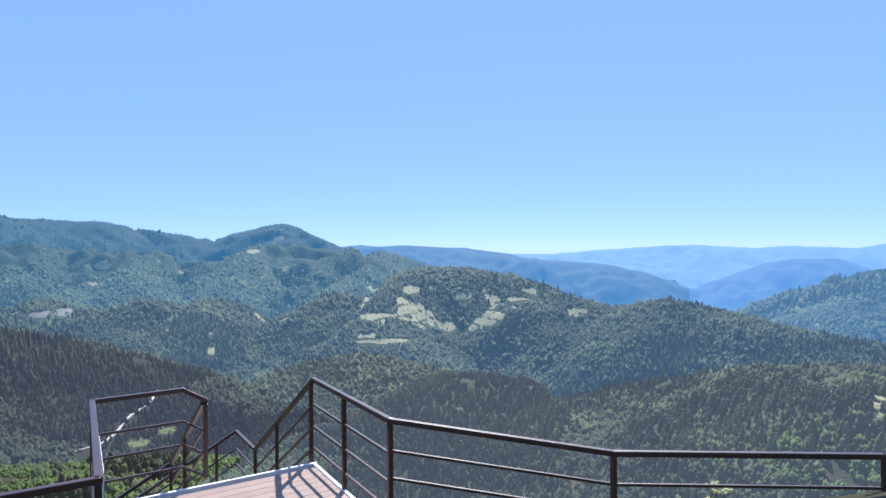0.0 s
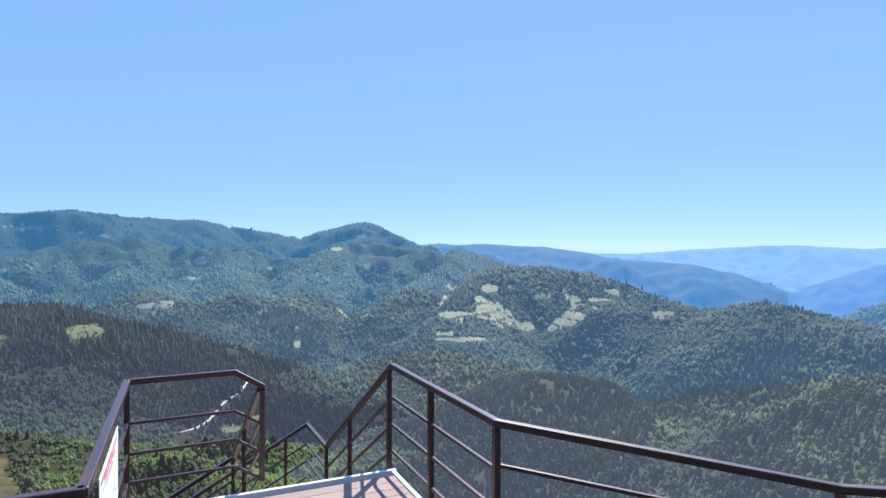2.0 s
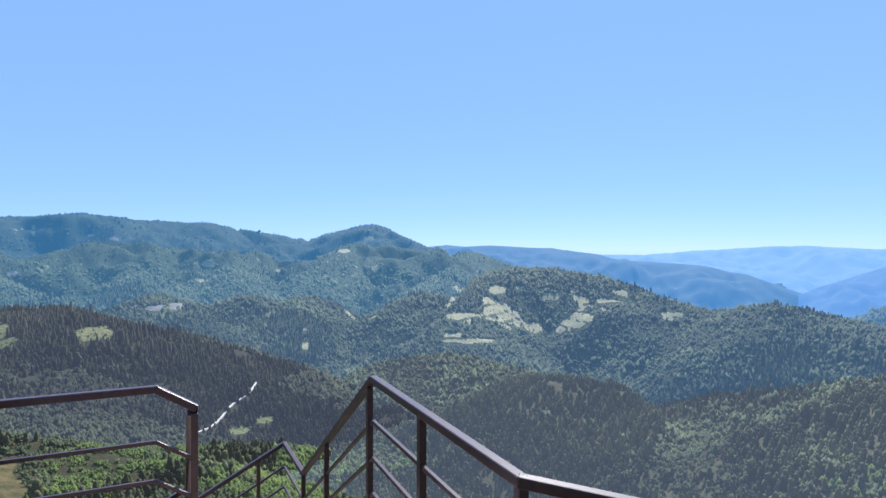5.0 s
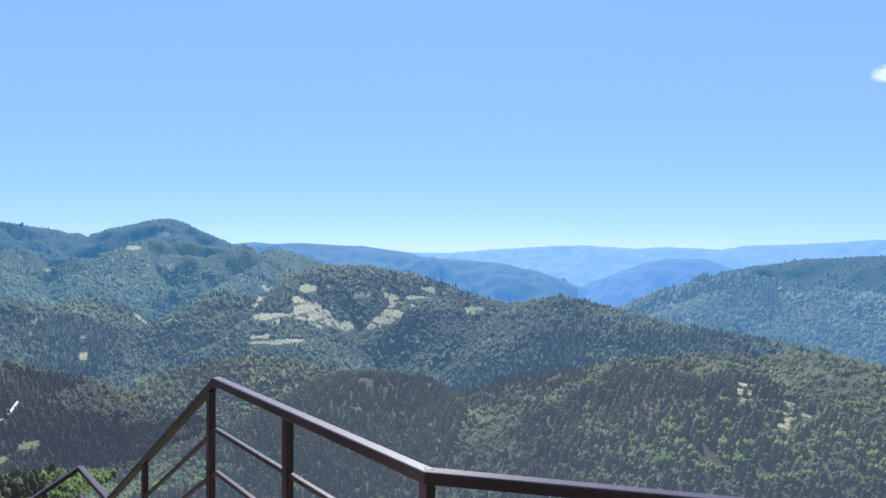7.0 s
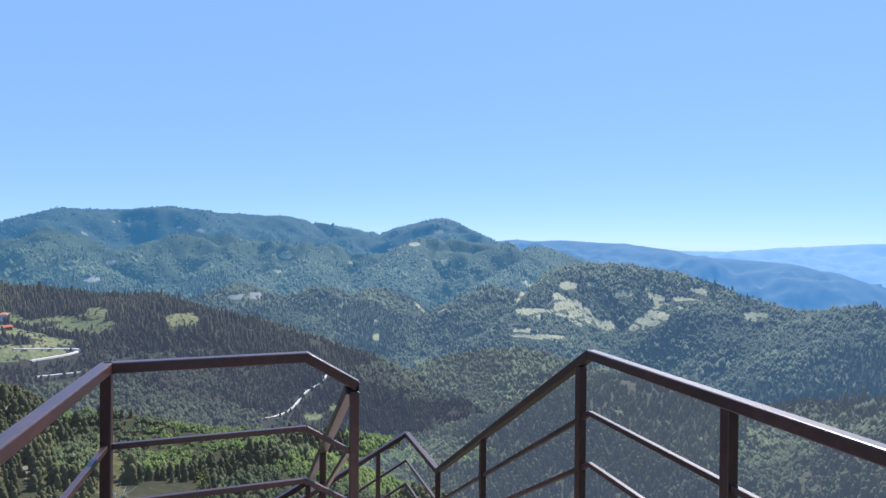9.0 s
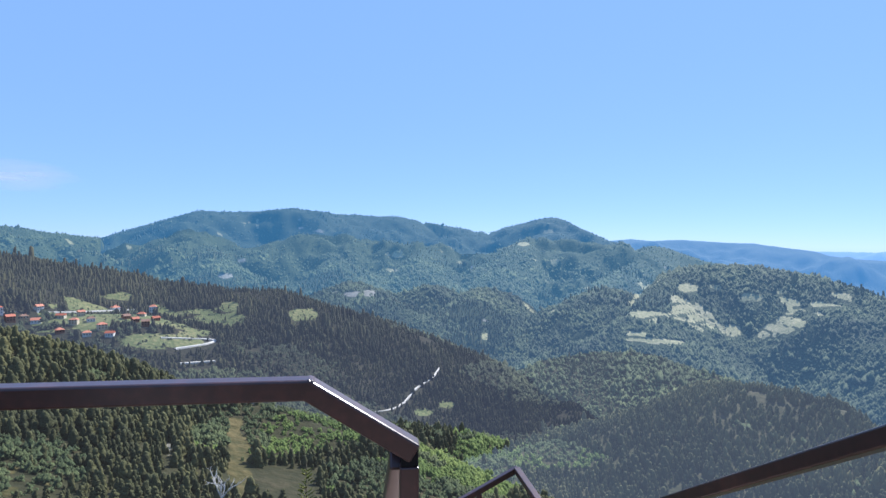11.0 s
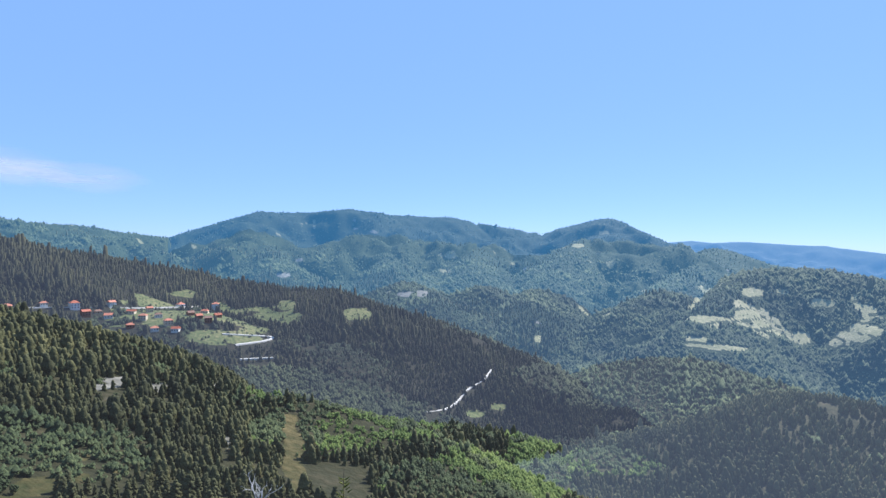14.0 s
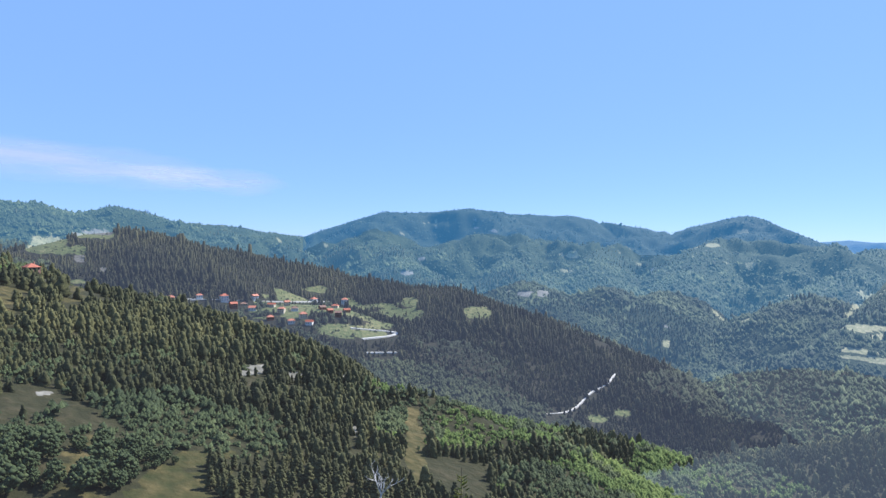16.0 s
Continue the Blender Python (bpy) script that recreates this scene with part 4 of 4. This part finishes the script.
for v, u, z0, z1 in ((-2.3, 0.1, -3, -0.165), (-0.1, -0.15, -3, -0.325), (-0.06, 2.9, -6, -1.72), (-0.06, 3.9, -7, -1.72), (-1.3, 3.9, -7, -1.72), (-1.3, 2.95, -6, -1.72)):
    b = box((v - 0.04, u - 0.04, z0), (v + 0.04, u + 0.04, z1), 0.004)
    b.transform(PLACE)
    part("leg", b, STEEL, frame_)
stair = empty("stair", "steel stair with brown plank treads going down from the deck", "stair", "", None)
RISE, GO = 1.67 / 9, 0.31
for k in range(1, 9):
    b = box((-1.2, 0.0 + GO * (k - 1), -RISE * k - 0.035), (-0.05, GO * k + 0.02, -RISE * k), 0.004)
    b.transform(PLACE)
    part("tread", b, BOARD, stair)
for v in (-1.22, -0.03):
    part("stringer", bar(loc(v, 0.0, -0.25), loc(v, 2.82, -1.9), 0.05, 0.2), STEEL, stair)
b = box((-1.3, 2.82, -1.72), (0.0, 4.0, -1.67), 0.004)
b.transform(PLACE)
part("landing", b, BOARD, stair)
for k in range(1, 9):
    b = box((-1.3 - GO * k, 2.98, -1.67 - 0.165 * k - 0.035), (-1.3 - GO * (k - 1) + 0.02, 3.92, -1.67 - 0.165 * k), 0.004)
    b.transform(PLACE)
    part("tread", b, BOARD, stair)
for u in (2.95, 3.95):
    part("stringer", bar(loc(-1.3, u, -1.95), loc(-4.0, u, -3.35), 0.05, 0.2), STEEL, stair)

# the notice on the railing
PAPER = two_scale("white_sheet", [(0.3, (0.74, 0.76, 0.8)), (0.7, (0.84, 0.85, 0.87))], 3, 20, 0.5, 0, 0.1, 0.001)
RED = two_scale("red_print", [(0.3, (0.6, 0.05, 0.07)), (0.7, (0.7, 0.08, 0.1))], 3, 20, 0.5, 0, 0)
GREEN = two_scale("green_print", [(0.3, (0.12, 0.4, 0.3)), (0.7, (0.2, 0.5, 0.4))], 3, 20, 0.5, 0, 0)
INK = two_scale("grey_print", [(0.3, (0.15, 0.16, 0.2)), (0.7, (0.25, 0.26, 0.3))], 3, 20, 0.5, 0, 0)
notice = empty("notice", "white printed notice with red lettering hung on the railing", "notice")
U0, U1, ZT, ZB = -1.98, -0.97, 0.985, 0.36


def on_sheet(name, a, b, z0, z1, thick, mat, label=""):
    bm_ = box((-2.296 if thick else -2.3, a, z0), (-2.2945 if thick else -2.2965, b, z1))
    bm_.transform(PLACE)
    return part(name, bm_, mat, notice, label)


on_sheet("sheet", U0, U1, ZB, ZT, 0, PAPER)
for row, (z, n, mat, lo) in enumerate(((0.925, 3, RED, 0.06), (0.893, 2, RED, 0.22), (0.868, 4, GREEN, 0.14), (0.848, 3, INK, 0.3))):
    span = (U1 - U0 - 2 * lo)
    for k in range(n):
        a = U0 + lo + span * k / n
        on_sheet("print_line", a, a + span / n * 0.86, z, z + (0.02 if row < 2 else 0.008), 1, mat)
pen = bpy.data.meshes.new("sketch")
bm = bmesh.new()
pts = [Vector((-2.294, U0 + 0.12 + 0.7 * s, 0.45 + 0.16 * s + 0.05 * math.sin(9 * s))) for s in np.linspace(0, 1, 24)]
for a, b in zip(pts, pts[1:]):
    bm.faces.new([bm.verts.new(q) for q in (a, b, b + Vector((0, 0, 0.012)), a + Vector((0, 0, 0.012)))])
bm.transform(PLACE)
part("sketch", bm, INK, notice)


# ---- loose growth by the platform ----
DEADWOOD = two_scale("bleached_dead_wood", [(0.25, (0.42, 0.4, 0.38)), (0.75, (0.68, 0.66, 0.63))], 2, 30, 0.9, 0, 0.4, 0.01)
FLOWER = two_scale("cream_flower_heads", [(0.2, (0.55, 0.5, 0.2)), (0.8, (0.75, 0.72, 0.42))], 8, 60, 0.8, 0, 0.3, 0.004)
STALK = two_scale("green_stalks", [(0.2, (0.07, 0.1, 0.03)), (0.8, (0.14, 0.17, 0.06))], 8, 60, 0.8, 0, 0)


def limb(bm, a, b, r0, r1, sides=5):
    d = (b - a)
    q = d.to_track_quat("Z", "Y").to_matrix()
    rings = []
    for p, rad in ((a, r0), (b, r1)):
        rings.append([bm.verts.new(p + q @ Vector((rad * math.cos(6.2832 * k / sides), rad * math.sin(6.2832 * k / sides), 0))) for k in range(sides)])
    for k in range(sides):
        bm.faces.new((rings[0][k], rings[0][(k + 1) % sides], rings[1][(k + 1) % sides], rings[1][k]))


def branching(bm, rnd, p, d, length, radius, depth):
    """A crooked limb that forks."""
    n = 4
    for k in range(n):
        q = p + d * length / n
        limb(bm, p, q, radius * (1 - 0.15 * k), radius * (1 - 0.15 * (k + 1)))
        d = (d + Vector((rnd.uniform(-.3, .3), rnd.uniform(-.3, .3), rnd.uniform(-.12, .2)))).normalized()
        p = q
        if depth and k >= 1:
            side = (d + Vector((rnd.uniform(-1, 1), rnd.uniform(-1, 1), rnd.uniform(-.2, .5)))).normalized()
            branching(bm, rnd, p, side, length * rnd.uniform(0.4, 0.65), radius * 0.5, depth - 1)


rnd = random.Random(5)
dead = empty("dead_tree", "bleached bare dead tree below the platform", "tree")


def bare_tree(thing, x, y, z_top, spread, seed):
    r_ = random.Random(seed)
    bm = bmesh.new()
    low = float(land(np.array(x), np.array(y))[0]) - 0.5
    limb(bm, Vector((x, y, low)), Vector((x, y, z_top - spread)), 0.13, 0.05)
    part("trunk", bm, DEADWOOD, thing)
    for k in range(5):
        bm = bmesh.new()
        a = 6.28 * k / 5 + r_.uniform(-.4, .4)
        branching(bm, r_, Vector((x, y, z_top - spread * (1 - 0.08 * k))), Vector((0.55 * math.cos(a), 0.55 * math.sin(a), 1)).normalized(), spread * r_.uniform(0.75, 1.0), 0.026, 2)
        part("limb", bm, DEADWOOD, thing)


bare_tree(dead, -12.12, 17.37, -7.1, 0.68, 5)
sapling = empty("young_conifer", "thin young conifer with a yellow-green tip", "tree")
YOUNG = two_scale("yellow_green_needles", [(0.2, (0.09, 0.11, 0.02)), (0.8, (0.2, 0.2, 0.05))], 4, 30, 0.8, 0, 0)
sx, sy, sz = -9.9, 19.6, -7.0
bm = bmesh.new()
limb(bm, Vector((sx, sy, float(land(np.array(sx), np.array(sy))[0]) - 0.5)), Vector((sx, sy, sz)), 0.12, 0.01)
part("trunk", bm, BARK, sapling)
bm = bmesh.new()
for k in range(260):
    z_ = rnd.uniform(0.35, 6.0)
    a = rnd.uniform(0, 6.28)
    r_ = 0.2 * z_ ** 0.8 * rnd.uniform(0.2, 1)
    p_ = Vector((sx + r_ * math.cos(a), sy + r_ * math.sin(a), sz - z_))
    limb(bm, p_, p_ + Vector((0.16 * math.cos(a), 0.16 * math.sin(a), 0.1)), 0.03, 0.008, 4)
part("crown", bm, YOUNG, sapling)


plant = empty("flowering_plant", "tall weed with cream flower heads by the railing", "plant")
bx, by = 3.75, -2.75
gz = float(platform_ground(np.array(bx), np.array(by)))
for k in range(13):
    fx, fy, fz = bx + rnd.uniform(-0.2, 0.2), by + rnd.uniform(-0.2, 0.2), 0.36 + rnd.uniform(-0.14, 0.03)
    bm = bmesh.new()
    limb(bm, Vector((bx + rnd.uniform(-.05, .05), by, gz - 0.05)), Vector((fx, fy, fz)), 0.005, 0.003)
    part("stalk", bm, STALK, plant)
    bm = bmesh.new()
    for j in range(16):
        bmesh.ops.create_icosphere(bm, subdivisions=1, radius=rnd.uniform(0.008, 0.017), matrix=Matrix.Translation((fx + rnd.uniform(-.03, .03), fy + rnd.uniform(-.03, .03), fz + rnd.uniform(-.012, .016))))
    part("flower_head", bm, FLOWER, plant)

# ---- thin clouds ----
cm, cn, cl, cb = material("thin_cloud", 1.0)
cnoise = noise_node(cn, cl, 3.0, 5.0, "Generated")
stretch = cn.new("ShaderNodeMapping")
stretch.inputs["Scale"].default_value = (1.0, 1.0, 2.4)
cl.new(cn["Texture Coordinate"].outputs["Generated"], stretch.inputs["Vector"])
cl.new(stretch.outputs["Vector"], cnoise.inputs["Vector"])
edge_n = cn.new("ShaderNodeUVMap")
grad = cn.new("ShaderNodeTexGradient")
grad.gradient_type = "SPHERICAL"
centre = cn.new("ShaderNodeMapping")
centre.inputs["Location"].default_value, centre.inputs["Scale"].default_value = (-1.0, -1.0, 0), (2.0, 2.0, 2.0)
cl.new(edge_n.outputs["UV"], centre.inputs["Vector"])
cl.new(centre.outputs["Vector"], grad.inputs["Vector"])
mul = cn.new("ShaderNodeMath")
mul.operation = "MULTIPLY"
cl.new(cnoise.outputs["Fac"], mul.inputs[0])
cl.new(grad.outputs["Fac"], mul.inputs[1])
cr = ramp(cn, [(0.12, (0, 0, 0)), (0.5, (0.55, 0.55, 0.55))])
cl.new(mul.outputs[0], cr.inputs["Fac"])
cl.new(cr.outputs["Color"], cb.inputs["Alpha"])
cb.inputs["Base Color"].default_value = (0.8, 0.8, 0.82, 1)
# daylight in the cloud is painted as a pinkish emission
cb.inputs["Emission Color"].default_value, cb.inputs["Emission Strength"].default_value = (0.8, 0.62, 0.9, 1), 0.4


puff = cm.copy()
puff.name = "bright_cloud"
puff_ramp = next(q for q in puff.node_tree.nodes if q.bl_idname == "ShaderNodeValToRGB").color_ramp.elements
puff_ramp[0].position, puff_ramp[1].position, puff_ramp[1].color = 0.1, 0.24, (0.95, 0.95, 0.95, 1)
# white emission stands in for sunlight on the small cloud
puff.node_tree.nodes["Principled BSDF"].inputs["Emission Color"].default_value = (0.95, 0.95, 1, 1)


def cloud(a0, a1, e0, e1, tilt, mat=cm, label="thin pinkish cloud low in the sky"):
    bm_ = bmesh.new()
    uv = bm_.loops.layers.uv.new("UVMap")
    grid, nu, nv, D_ = [], 16, 6, 4700
    for j in range(nv + 1):
        grid.append([])
        for i in range(nu + 1):
            s, t = i / nu, j / nv
            a, e = radians(a0 + (a1 - a0) * s), radians(e0 + (e1 - e0) * t + tilt * (s - 0.5))
            grid[-1].append(bm_.verts.new((D_ * math.sin(a) * math.cos(e), D_ * math.cos(a) * math.cos(e), D_ * math.sin(e) + 20 * math.sin(7 * s + 3 * t))))
    for j in range(nv):
        for i in range(nu):
            f = bm_.faces.new((grid[j][i], grid[j][i + 1], grid[j + 1][i + 1], grid[j + 1][i]))
            for lp, (s, t) in zip(f.loops, ((i, j), (i + 1, j), (i + 1, j + 1), (i, j + 1))):
                lp[uv].uv = (s / nu, t / nv)
    return tagged(part("backdrop_cloud", bm_, mat), label, "cloud", kind="structure")


cloud(-80, -44, 3.6, 8.6, -2.2)
cloud(-60, -40, 3.6, 7.0, -1.2)
cloud(60.6, 66, 12.3, 15.2, 0.6, puff, "small white cloud in the blue sky")
